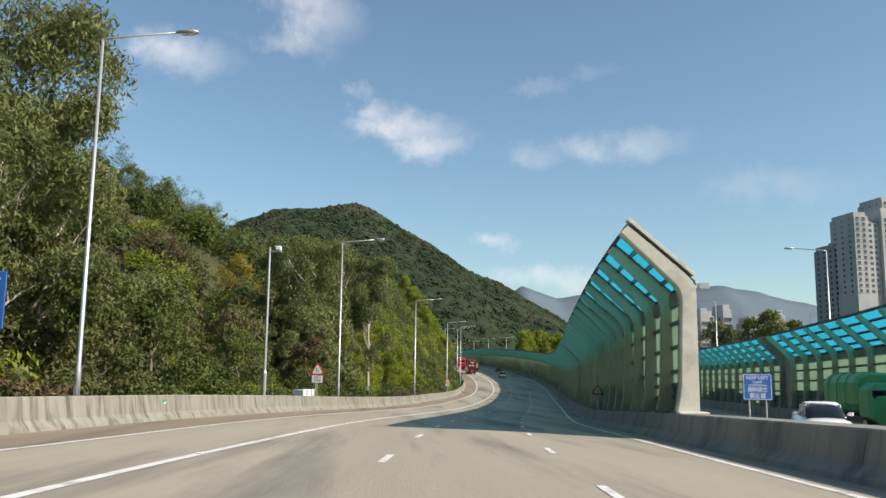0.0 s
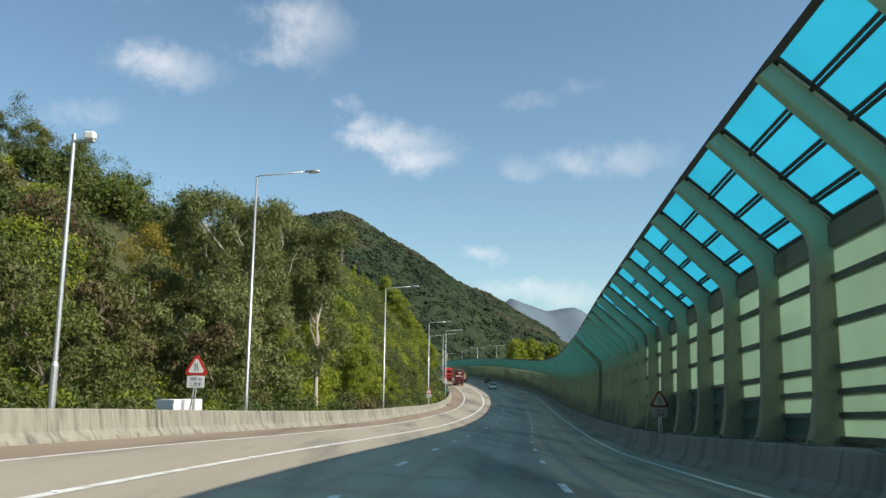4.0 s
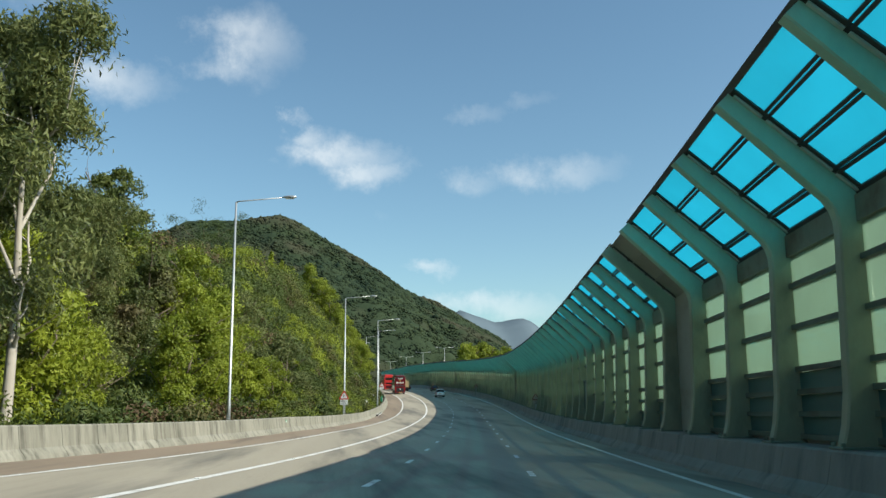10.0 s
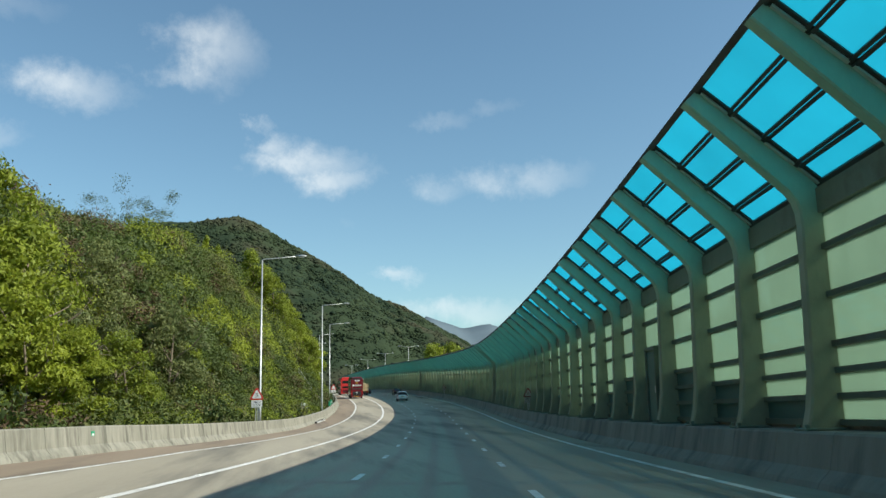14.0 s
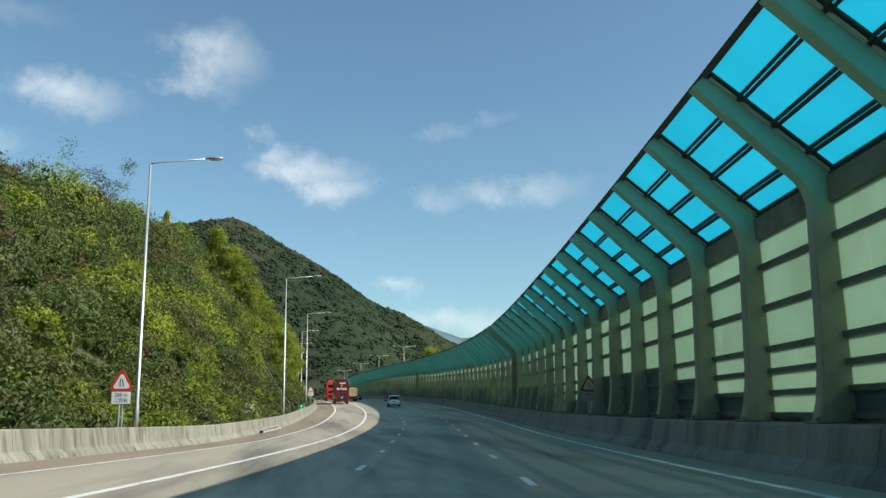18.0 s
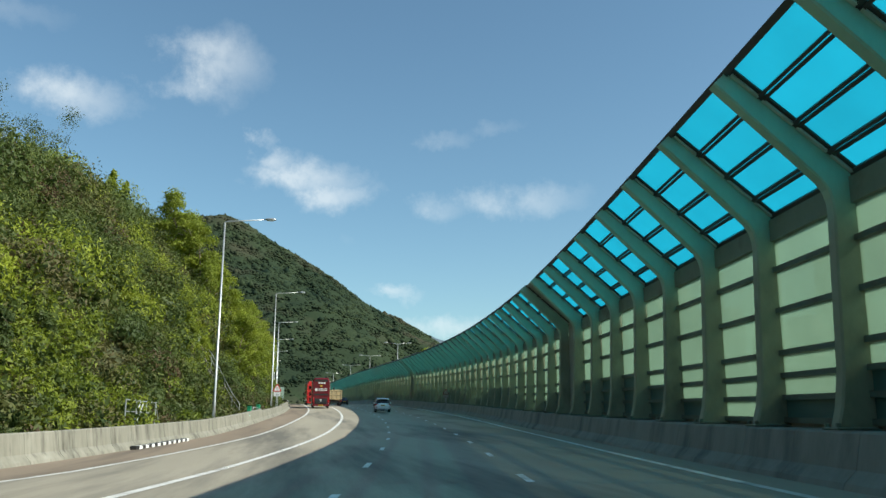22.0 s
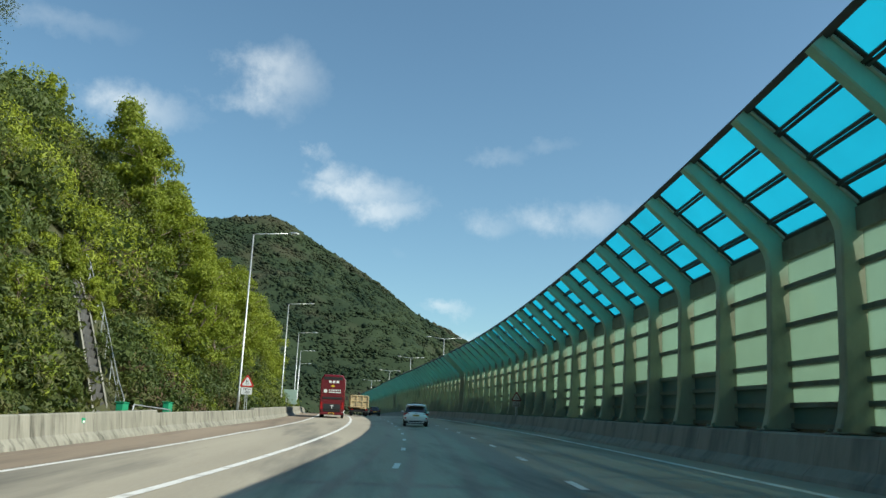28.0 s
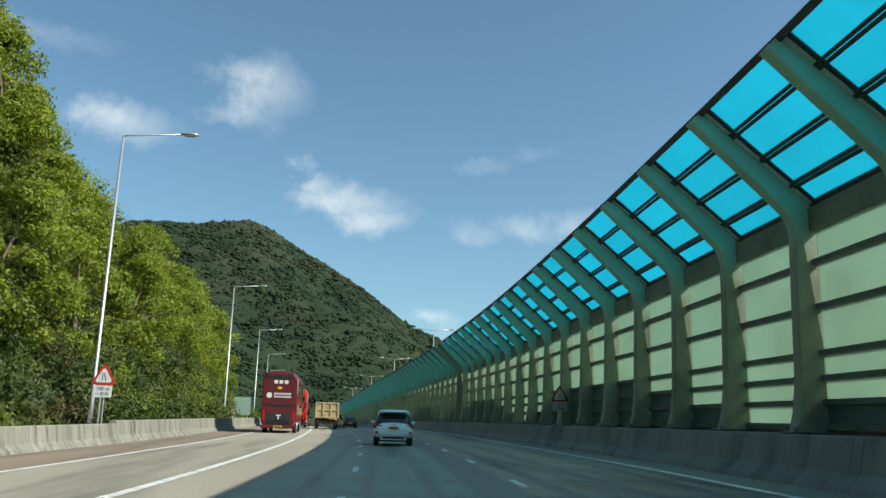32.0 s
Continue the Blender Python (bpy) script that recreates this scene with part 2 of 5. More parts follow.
RAIL_STEEL = mat("rail_steel", (0.085, 0.115, 0.085), (0.13, 0.165, 0.12), 0.6, scale=0.8, fine=10, bump=0.1, dirt=(0.07, 0.075, 0.05), dirt_scale=0.8)
DARK_STEEL = mat("dark_steel", (0.035, 0.045, 0.04), (0.07, 0.08, 0.07), 0.6, scale=1.0, fine=10, bump=0.1)
DARK_GREEN = mat("dark_green_sheet", (0.036, 0.095, 0.080), (0.065, 0.148, 0.122), 0.5, scale=0.7, fine=8, bump=0.08, stretch=(1, 1, 3), obj=0.3)
CYAN = sheet("cyan_sheet", (0.085, 0.40, 0.52), (0.27, 0.80, 0.85), 0.34)
PALE = sheet("pale_green_sheet", (0.262, 0.355, 0.295), (0.74, 0.82, 0.70), 0.31)
GALV = mat("galvanised", (0.46, 0.47, 0.47), (0.62, 0.63, 0.63), 0.42, 0.7, scale=2.0, fine=20, bump=0.05)
BARK = mat("bark", (0.10, 0.075, 0.05), (0.26, 0.21, 0.155), 0.9, scale=1.2, fine=8, bump=0.5, stretch=(2, 2, 0.5))
PALE_BARK = mat("pale_bark", (0.30, 0.26, 0.21), (0.55, 0.50, 0.43), 0.85, scale=1.0, fine=7, bump=0.3, stretch=(2, 2, 0.4))
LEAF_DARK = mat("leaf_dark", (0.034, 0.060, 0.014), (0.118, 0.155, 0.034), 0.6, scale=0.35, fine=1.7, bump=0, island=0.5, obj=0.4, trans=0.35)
LEAF_GUM = mat("leaf_gum", (0.080, 0.106, 0.032), (0.220, 0.240, 0.074), 0.6, scale=0.4, fine=1.8, bump=0, island=0.9, obj=0.4, trans=0.35)
LEAF_LIGHT = mat("leaf_light", (0.125, 0.170, 0.015), (0.33, 0.375, 0.034), 0.6, scale=0.35, fine=1.6, bump=0, island=0.5, obj=0.4, trans=0.42)
LEAF_HILL = mat("leaf_hill", (0.036, 0.060, 0.012), (0.150, 0.176, 0.032), 0.65, scale=0.12, fine=0.9, bump=0, island=0.5, trans=0.28, dirt=(0.125, 0.095, 0.04), dirt_scale=0.09)
LEAF_BRONZE = mat("leaf_bronze", (0.060, 0.040, 0.022), (0.150, 0.100, 0.045), 0.7, scale=0.3, fine=1.5, bump=0, island=0.5, trans=0.25)
LEAF_YELLOW = mat("leaf_yellow", (0.20, 0.19, 0.025), (0.36, 0.27, 0.045), 0.65, scale=0.3, fine=1.5, bump=0, island=0.8, trans=0.4)
LEAF_FAR = mat("leaf_far", (0.011, 0.023, 0.015), (0.046, 0.064, 0.031), 0.9, scale=0.022, fine=0.35, bump=0, island=0.6, dirt=(0.058, 0.057, 0.036), dirt_scale=0.014, spec=0.1)
SOIL = mat("soil", (0.028, 0.036, 0.014), (0.085, 0.084, 0.034), 0.95, scale=0.5, fine=4.0, bump=0.6, dirt=(0.05, 0.065, 0.022), dirt_scale=0.08)
# the blue-grey haze of distance is mixed into this base colour
HAZED_HILL = mat("hazed_hill", (0.115, 0.155, 0.185), (0.145, 0.185, 0.215), 1.0, scale=0.002, fine=0.02, bump=0, spec=0.0)
# darker copies of sign white and red: canopy shade put into their colour
SHADED_WHITE = mat("shaded_white", (0.34, 0.30, 0.25), (0.46, 0.42, 0.36), 0.7, scale=2.5, fine=18, bump=0.05, dirt=(0.26, 0.23, 0.19), dirt_scale=2.2)
SHADED_RED = mat("shaded_red", (0.13, 0.025, 0.02), (0.20, 0.04, 0.03), 0.7, scale=2.5, fine=18, bump=0.05)
RED = mat("sign_red", (0.50, 0.03, 0.025), (0.58, 0.05, 0.04), 0.45, scale=3, fine=30, bump=0)
WHITE = mat("white_paint", (0.74, 0.74, 0.72), (0.84, 0.84, 0.82), 0.45, scale=2, fine=30, bump=0)
BLACK = mat("black_paint", (0.015, 0.015, 0.015), (0.03, 0.03, 0.03), 0.5, scale=3, fine=30, bump=0)
BLUE = mat("sign_blue", (0.02, 0.10, 0.36), (0.03, 0.13, 0.42), 0.4, scale=3, fine=30, bump=0)
GREEN = mat("box_green", (0.02, 0.25, 0.12), (0.03, 0.32, 0.16), 0.45, scale=3, fine=30, bump=0)
CAR_WHITE = mat("car_white", (0.76, 0.77, 0.78), (0.82, 0.83, 0.84), 0.18, scale=1, fine=40, bump=0, spec=0.6)
BUS_RED = mat("bus_dark_red", (0.10, 0.005, 0.010), (0.15, 0.010, 0.016), 0.25, scale=1, fine=40, bump=0, spec=0.6)
BUS_BRIGHT = mat("bus_bright_red", (0.55, 0.02, 0.02), (0.62, 0.035, 0.03), 0.3, scale=1, fine=40, bump=0, spec=0.6)
TIPPER = mat("tipper_tan", (0.48, 0.36, 0.19), (0.60, 0.47, 0.27), 0.6, scale=2, fine=20, bump=0.1, dirt=(0.30, 0.22, 0.13), dirt_scale=2)
CAR_DARK = mat("car_dark", (0.02, 0.022, 0.026), (0.035, 0.038, 0.043), 0.2, scale=1, fine=40, bump=0, spec=0.6)
TRUCK_GREEN = mat("truck_green", (0.06, 0.30, 0.10), (0.10, 0.38, 0.15), 0.4, scale=1, fine=20, bump=0.05)
RUBBER = mat("rubber", (0.012, 0.012, 0.012), (0.025, 0.025, 0.025), 0.8, scale=4, fine=40, bump=0.1)
TAIL = mat("tail_red", (0.30, 0.008, 0.01), (0.40, 0.015, 0.015), 0.15, scale=4, fine=40, bump=0, spec=0.7)
PLATE = mat("plate_yellow", (0.65, 0.45, 0.02), (0.72, 0.50, 0.04), 0.4, scale=4, fine=40, bump=0)
GLASS = glass("vehicle_glass", (0.012, 0.016, 0.018))
TOWER = mat("tower_render", (0.34, 0.34, 0.335), (0.44, 0.44, 0.43), 0.85, scale=0.05, fine=0.6, bump=0.05, stretch=(1, 1, 0.4), dirt=(0.27, 0.27, 0.265), dirt_scale=0.08)
TOWER_GREY = mat("tower_grey", (0.20, 0.21, 0.23), (0.28, 0.29, 0.31), 0.85, scale=0.05, fine=0.6, bump=0.05)
WINDOW = glass("window_glass", (0.03, 0.04, 0.05), 0.08)


# ---- mesh tools ----
class Mesh:
    """Collects faces; made() links them as one object."""

    def __init__(self):
        self.v, self.f = [], []

    def add(self, verts, faces):
        k = len(self.v)
        self.v += [tuple(p) for p in verts]
        self.f += [tuple(i + k for i in q) for q in faces]
        return self

    def box(self, x0, x1, y0, y1, z0, z1, c=0.0, m=None):
        if c <= 0:
            vs = [(x, y, z) for x in (x0, x1) for y in (y0, y1) for z in (z0, z1)]
            fs = [(0, 1, 3, 2), (4, 6, 7, 5), (0, 4, 5, 1), (2, 3, 7, 6), (0, 2, 6, 4), (1, 5, 7, 3)]
        else:           # chamfered: 24 corners
            c = min(c, (x1 - x0) / 2.1, (y1 - y0) / 2.1, (z1 - z0) / 2.1)
            vs, at = [], {}
            for sx in (0, 1):
                for sy in (0, 1):
                    for sz in (0, 1):
                        X, Y, Z = (x0, x1)[sx], (y0, y1)[sy], (z0, z1)[sz]
                        ix, iy, iz = (c, -c)[sx], (c, -c)[sy], (c, -c)[sz]
                        for ax, p in enumerate(((X, Y + iy, Z + iz), (X + ix, Y, Z + iz), (X + ix, Y + iy, Z))):
                            at[sx, sy, sz, ax] = len(vs)
                            vs.append(p)
            fs = []
            g = lambda a, b, d, ax: at[a, b, d, ax]
            for s in (0, 1):
                q = [(g(s, 0, 0, 0), g(s, 0, 1, 0), g(s, 1, 1, 0), g(s, 1, 0, 0)), (g(0, s, 0, 1), g(1, s, 0, 1), g(1, s, 1, 1), g(0, s, 1, 1)), (g(0, 0, s, 2), g(0, 1, s, 2), g(1, 1, s, 2), g(1, 0, s, 2))]
                fs += q if s == 0 else [tuple(reversed(k)) for k in q]
            for a in (0, 1):
                for b in (0, 1):
                    fs.append((g(a, b, 0, 0), g(a, b, 1, 0), g(a, b, 1, 1), g(a, b, 0, 1)))
                    fs.append((g(a, 0, b, 0), g(a, 0, b, 2), g(a, 1, b, 2), g(a, 1, b, 0)))
                    fs.append((g(0, a, b, 1), g(1, a, b, 1), g(1, a, b, 2), g(0, a, b, 2)))
                    for d in (0, 1):
                        fs.append((g(a, b, d, 0), g(a, b, d, 1), g(a, b, d, 2)))
        if m is not None:
            vs = [m @ Vector(p) for p in vs]
        return self.add(vs, fs)

    def tube(self, pts, radii, n=8, caps=True):
        pts = [Vector(p) for p in pts]
        rings, k0 = [], len(self.v)
        for i, p in enumerate(pts):
            d = (pts[min(i + 1, len(pts) - 1)] - pts[max(i - 1, 0)]).normalized()
            a = d.orthogonal().normalized() if i == 0 else (a - d * a.dot(d)).normalized()
            b = d.cross(a)
            r = radii[i] if hasattr(radii, "__len__") else radii
            self.v += [tuple(p + r * (math.cos(2 * math.pi * j / n) * a + math.sin(2 * math.pi * j / n) * b)) for j in range(n)]
        for i in range(len(pts) - 1):
            for j in range(n):
                o, q = k0 + i * n, k0 + (i + 1) * n
                self.f.append((o + j, o + (j + 1) % n, q + (j + 1) % n, q + j))
        if caps:
            self.f.append(tuple(k0 + j for j in reversed(range(n))))
            self.f.append(tuple(k0 + (len(pts) - 1) * n + j for j in range(n)))
        return self

    def loft(self, rings, closed=True, caps=True):
        n, k0 = len(rings[0]), len(self.v)
        for r in rings:
            self.v += [tuple(p) for p in r]
        for i in range(len(rings) - 1):
            for j in range(n if closed else n - 1):
                o, q = k0 + i * n, k0 + (i + 1) * n
                self.f.append((o + j, o + (j + 1) % n, q + (j + 1) % n, q + j))
        if caps and closed:
            self.f.append(tuple(k0 + j for j in reversed(range(n))))
            self.f.append(tuple(k0 + (len(rings) - 1) * n + j for j in range(n)))
        return self

    def data(self, name, material, smooth=False):
        me = bpy.data.meshes.new(name)
        me.from_pydata(self.v, [], self.f)
        me.materials.append(material)
        if smooth:
            me.polygons.foreach_set("use_smooth", [True] * len(me.polygons))
        me.update()
        return me

    def made(self, name, material, parent=None, m=None, label="", smooth=False):
        return put(name, self.data(name, material, smooth), parent, m, label)


def put(name, me, parent=None, m=None, label=""):
    """Links mesh data as one object, at m in its parent's space."""
    ob = new(name, me)
    if parent is not None:
        ob.parent = parent
    if m is not None:
        ob.matrix_basis = m
    if label:
        ob["label"] = label
    return ob


def thing(name, m, label, category, group="", kind=""):
    ob = new(name)
    ob.empty_display_size = 0.3
    ob.matrix_basis = m
    return tagged(ob, label, category, group, kind)


# ---- the road's line: y, x, z of the middle of the camera's lane ----
LINE = np.array([
    (-150, 6.5, 1.2), (-60, 3.0, 1.0), (0, 0.28, 0.31), (30, 2.34, -0.31), (60, 6.16, -1.17), (90, 10.88, -1.80), (120, 15.43, -1.99),
    (150, 19.6, -1.69), (180, 23.35, -0.95), (210, 25.79, 0.12), (240, 26.87, 1.36), (270, 26.87, 2.64), (300, 26.08, 3.83), (330, 24.78, 4.85),
    (360, 23.27, 5.66), (390, 21.65, 6.25), (420, 19.4, 6.66), (450, 16.5, 6.92), (520, 6.0, 7.2), (640, -22.0, 7.2)])
SLOPES = np.gradient(LINE[:, 1:], LINE[:, 0], axis=0)


def line(y):
    y = np.clip(np.asarray(y, float), LINE[0, 0], LINE[-1, 0])
    k = LINE[:, 0]
    i = np.clip(np.searchsorted(k, y, side="right") - 1, 0, len(k) - 2)
    w = k[i + 1] - k[i]
    t, w = ((y - k[i]) / w)[..., None], w[..., None]
    return ((2 * t**3 - 3 * t**2 + 1) * LINE[i, 1:] + (t**3 - 2 * t**2 + t) * w * SLOPES[i]
            + (3 * t**2 - 2 * t**3) * LINE[i + 1, 1:] + (t**3 - t**2) * w * SLOPES[i + 1])


# superelevation: rise per metre to the left of the line
BANK = np.array([(-60, 0.0), (20, 0.008), (50, 0.027), (118, 0.028), (143, 0.0), (160, -0.022), (188, -0.023), (214, 0.0), (640, 0.0)])


RIGHT = np.array([(-60, 0.0), (20, -0.16), (60, -0.29), (100, 0.01), (140, 0.12), (180, 0.22), (220, 0.35), (320, 0.15), (640, 0.0)])


def bank(y, u):
    u = np.asarray(u, float)
    return np.interp(y, BANK[:, 0], BANK[:, 1]) * np.clip(-u, 0, 12) + np.interp(y, RIGHT[:, 0], RIGHT[:, 1]) * np.clip((u - 0.5) / 6.0, 0, 1)


def road(y, u, h=0.0):
    """The place at y along the road, u to the right of its line, h above it."""
    y = np.asarray(y, float)
    h = h + bank(y, u)
    p, d = line(y), line(y + 0.5) - line(y - 0.5)
    n = np.hypot(d[..., 0], 1)
    return np.stack(np.broadcast_arrays(p[..., 0] + u / n, y - u * d[..., 0] / n, p[..., 1] + h), -1)


def spot(y, u=0.0, h=0.0, tilt=False, turn=0.0):
    """A frame on the road: x across to the right, y along it, z up."""
    d = line(y + 0.5) - line(y - 0.5)
    m = Matrix.Translation(Vector(road(y, u, h))) @ pose(0, 0, 0, 0, 0, math.degrees(-math.atan2(d[0], 1)) + turn)
    return m @ pose(0, 0, 0, math.degrees(math.atan(d[1])), 0, 0) if tilt else m


def sweep(profile, y0, y1, step=4.0, closed=False):
    """A strip or bar with the cross-section (u, h) along the road, in world space."""
    m = Mesh()
    ys = np.linspace(y0, y1, max(2, int(abs(y1 - y0) / step) + 1))
    rings = [[tuple(road(y, u, h)) for u, h in profile] for y in ys]
    return m.loft(rings, closed, closed)


def bar(u0, u1, h0, h1):
    return [(u0, h0), (u1, h0), (u1, h1), (u0, h1)]


I4 = Matrix.Identity(4)


# ---- ground, hills, distance ----
rng = np.random.default_rng(7)
HILL = np.array([  # y, height, width of the slope, set-back from the parapet
    (-150, 18, 70, 16), (20, 24, 75, 15), (85, 25, 66, 13), (115, 30, 56, 7), (140, 21, 44, 2.5), (180, 22, 40, 1.5), (215, 23, 38, 1.2),
    (248, 27.5, 36, 1.0), (268, 28.5, 35, 0.8), (290, 25, 33, 0.8), (318, 14, 30, 1.0), (345, 6, 26, 2.0), (700, 5, 26, 2.0)])


def fbm(x, y, scale, seed=0.0, octaves=4):
    """Cheap smooth noise from turned sine waves, about -1 to 1."""
    out, amp = 0.0, 0.5
    for o in range(octaves):
        a, k = 1.3 * o + seed, 2.03**o / scale
        p, q = x * math.cos(a) + y * math.sin(a), -x * math.sin(a) + y * math.cos(a)
        out = out + amp * (np.sin(p * k + 1.7 * np.sin(q * k * 0.73 + seed)) * np.cos(q * k * 0.91 + 1.3 * np.sin(p * k * 0.57 + o)))
        amp *= 0.55
    return out


def ground_z(x, y):
    x, y = np.asarray(x, float), np.asarray(y, float)
    p = line(y)
    u = x - p[..., 0]
    base = p[..., 1] - 0.25 + bank(y, u)
    height, width, back = (np.interp(y, HILL[:, 0], HILL[:, k]) for k in (1, 2, 3))
    t = np.clip((-u - 12.9 - back) / width, 0, 1)
    left = height * (1 - (1 - t) ** 2.1) + np.clip(-u - 12.9 - back - width, 0, 150) * 0.10
    left = left + np.clip(t * 6, 0, 1) * 1.3 * fbm(x, y, 9.0, 0.4)
    left = left * np.clip(1 - (np.clip(-u, 0, None) - 260) / 400, 0, 1)
    right = -9.0 * np.clip((u - 29) / 60, 0, 1) ** 1.2
    return base + np.where(u < 0, left, right)


def axis(parts):
    return np.unique(np.concatenate([np.arange(a, b, s) for a, b, s in parts] + [[parts[-1][1]]]))


gx = axis([(-4800, -800, 500), (-800, -200, 60), (-200, -60, 10), (-60, -12, 1.2), (-12, 70, 2.5), (70, 200, 15), (200, 800, 100), (800, 4800, 500)])
gy = axis([(-4800, -400, 600), (-400, -80, 40), (-80, 20, 3.0), (20, 340, 1.5), (340, 460, 3.0), (460, 700, 20), (700, 4800, 400)])
GX, GY = np.meshgrid(gx, gy)
GZ = ground_z(GX, GY)
nx, ny = len(gx), len(gy)
g = Mesh()
g.v = list(map(tuple, np.stack([GX, GY, GZ], -1).reshape(-1, 3).tolist()))
g.f = [(j * nx + i, j * nx + i + 1, (j + 1) * nx + i + 1, (j + 1) * nx + i) for j in range(ny - 1) for i in range(nx - 1)]
tagged(g.made("ground", SOIL, smooth=True), "brown soil and undergrowth of the roadside and hillside", "ground", kind="structure")

RIDGE = np.array([(-700, 620, 60), (-420, 690, 92), (-230, 735, 103), (-160, 768, 133), (-143, 780, 139), (-135, 786, 152), (-122, 795, 161), (-90, 815, 166), (-57, 842, 176),
                  (-20, 890, 163), (30, 965, 147), (78, 1060, 138), (125, 1160, 127), (185, 1290, 110), (300, 1500, 90)], float)


def mountain_z(x, y):
    best = np.full(np.shape(x), -1e3)
    for (x0, y0, z0), (x1, y1, z1) in zip(RIDGE[:-1], RIDGE[1:]):
        dx, dy = x1 - x0, y1 - y0
        t = np.clip(((x - x0) * dx + (y - y0) * dy) / (dx * dx + dy * dy), 0, 1)
        d = np.hypot(x - x0 - t * dx, y - y0 - t * dy)
        best = np.maximum(best, z0 + t * (z1 - z0) - 0.58 * (np.sqrt(d * d + 144) - 12))
    gully = (fbm(x, y, 60, 0.9) - 0.75) * 14 + fbm(x, y, 16, 2.0, 3) * 3
    return best + gully * np.clip((178 - best) / 60, 0.12, 1) - 3


mx, my = np.arange(-420, 360, 4.5), np.arange(430, 1400, 4.5)
MX, MY = np.meshgrid(mx, my)
MZ = mountain_z(MX, MY) + rng.normal(0, 0.9, MX.shape) + 1.6 * fbm(MX, MY, 5.0, 1.1, 3)
mnt = Mesh()
nx, ny = len(mx), len(my)
mnt.v = list(map(tuple, np.stack([MX, MY, MZ], -1).reshape(-1, 3).tolist()))
mnt.f = [(j * nx + i, j * nx + i + 1, (j + 1) * nx + i + 1, (j + 1) * nx + i) for j in range(ny - 1) for i in range(nx - 1)]
tagged(mnt.made("mountain", LEAF_FAR, smooth=True), "dark wooded mountain with a knobbly summit beyond the road", "mountain", kind="structure")

ICO_V = np.array([(math.cos(a) * math.cos(e), math.sin(a) * math.cos(e), math.sin(e)) for e, k, o in ((1.571, 1, 0), (0.46, 5, 0), (-0.46, 5, 0.63), (-1.571, 1, 0)) for a in [o + 2 * math.pi * i / k for i in range(k)]])
ICO_F = [(0, 1 + i, 1 + (i + 1) % 5) for i in range(5)] + [(1 + i, 6 + i, 1 + (i + 1) % 5) for i in range(5)] + [(1 + (i + 1) % 5, 6 + i, 6 + (i + 1) % 5) for i in range(5)] + [(11, 6 + (i + 1) % 5, 6 + i) for i in range(5)]


OCT_V = np.array([(1, 0, 0), (0, 1, 0), (-1, 0, 0), (0, -1, 0), (0, 0, 1), (0, 0, -1)], float)
OCT_F = [(i, (i + 1) % 4, 4) for i in range(4)] + [((i + 1) % 4, i, 5) for i in range(4)]


def clumps(name, centres, radii, material, seed=1, coarse=False):
    """Many uneven low crowns joined as one mesh."""
    r = np.random.default_rng(seed)
    k = len(centres)
    shape, faces = (OCT_V, OCT_F) if coarse else (ICO_V, ICO_F)
    n = len(shape)
    v = shape[None] * (1 + 0.35 * r.standard_normal((k, n, 1))) * radii[:, None, :] + centres[:, None, :]
    f = (np.array(faces)[None] + n * np.arange(k)[:, None, None]).reshape(-1, 3)
    me = bpy.data.meshes.new(name)
    me.vertices.add(k * n)
    me.vertices.foreach_set("co", v.reshape(-1).astype(np.float32))
    me.loops.add(len(f) * 3)
    me.loops.foreach_set("vertex_index", f.reshape(-1).astype(np.int32))
    me.polygons.add(len(f))
    me.polygons.foreach_set("loop_start", np.arange(0, len(f) * 3, 3, dtype=np.int32))
    me.polygons.foreach_set("use_smooth", np.ones(len(f), bool))
    me.update(calc_edges=True)
    me.materials.append(material)
    return new(name, me)


cx, cy = rng.uniform(-230, 300, 190000), rng.uniform(440, 1290, 190000)
cz = mountain_z(cx, cy)
front = (cy < np.interp(cx, RIDGE[:, 0], RIDGE[:, 1]) + 14) & (cz > 2)
cx, cy, cz = cx[front], cy[front], cz[front]
NM = len(cx)
cr = rng.uniform(0.6, 1.5, NM) * (1 + 0.3 * fbm(cx, cy, 14, 0.2)) * np.where(rng.random(NM) < 0.05, 1.9, 1) * np.clip((cy - 150) / 550, 0.45, 1.1)
tagged(clumps("mountain_woods", np.stack([cx, cy, cz + 0.1 * cr], -1), np.stack([cr, cr, cr * rng.uniform(0.45, 0.9, NM)], -1), LEAF_FAR, 3, True),
       "dense dark green trees covering the mountain", "woods", kind="stuff")

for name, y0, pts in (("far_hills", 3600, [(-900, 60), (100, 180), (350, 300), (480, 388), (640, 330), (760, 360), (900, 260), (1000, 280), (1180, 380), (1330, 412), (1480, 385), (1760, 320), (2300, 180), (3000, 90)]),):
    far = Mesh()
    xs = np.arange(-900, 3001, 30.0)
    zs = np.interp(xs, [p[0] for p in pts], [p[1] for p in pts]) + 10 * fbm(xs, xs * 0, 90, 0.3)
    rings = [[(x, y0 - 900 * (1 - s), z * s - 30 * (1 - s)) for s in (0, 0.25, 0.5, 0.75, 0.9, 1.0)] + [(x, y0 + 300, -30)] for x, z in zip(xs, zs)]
    tagged(far.loft(rings, False, False).made(name, HAZED_HILL, smooth=True), "hills on the horizon with blue haze put into their colour", "hills", kind="structure")

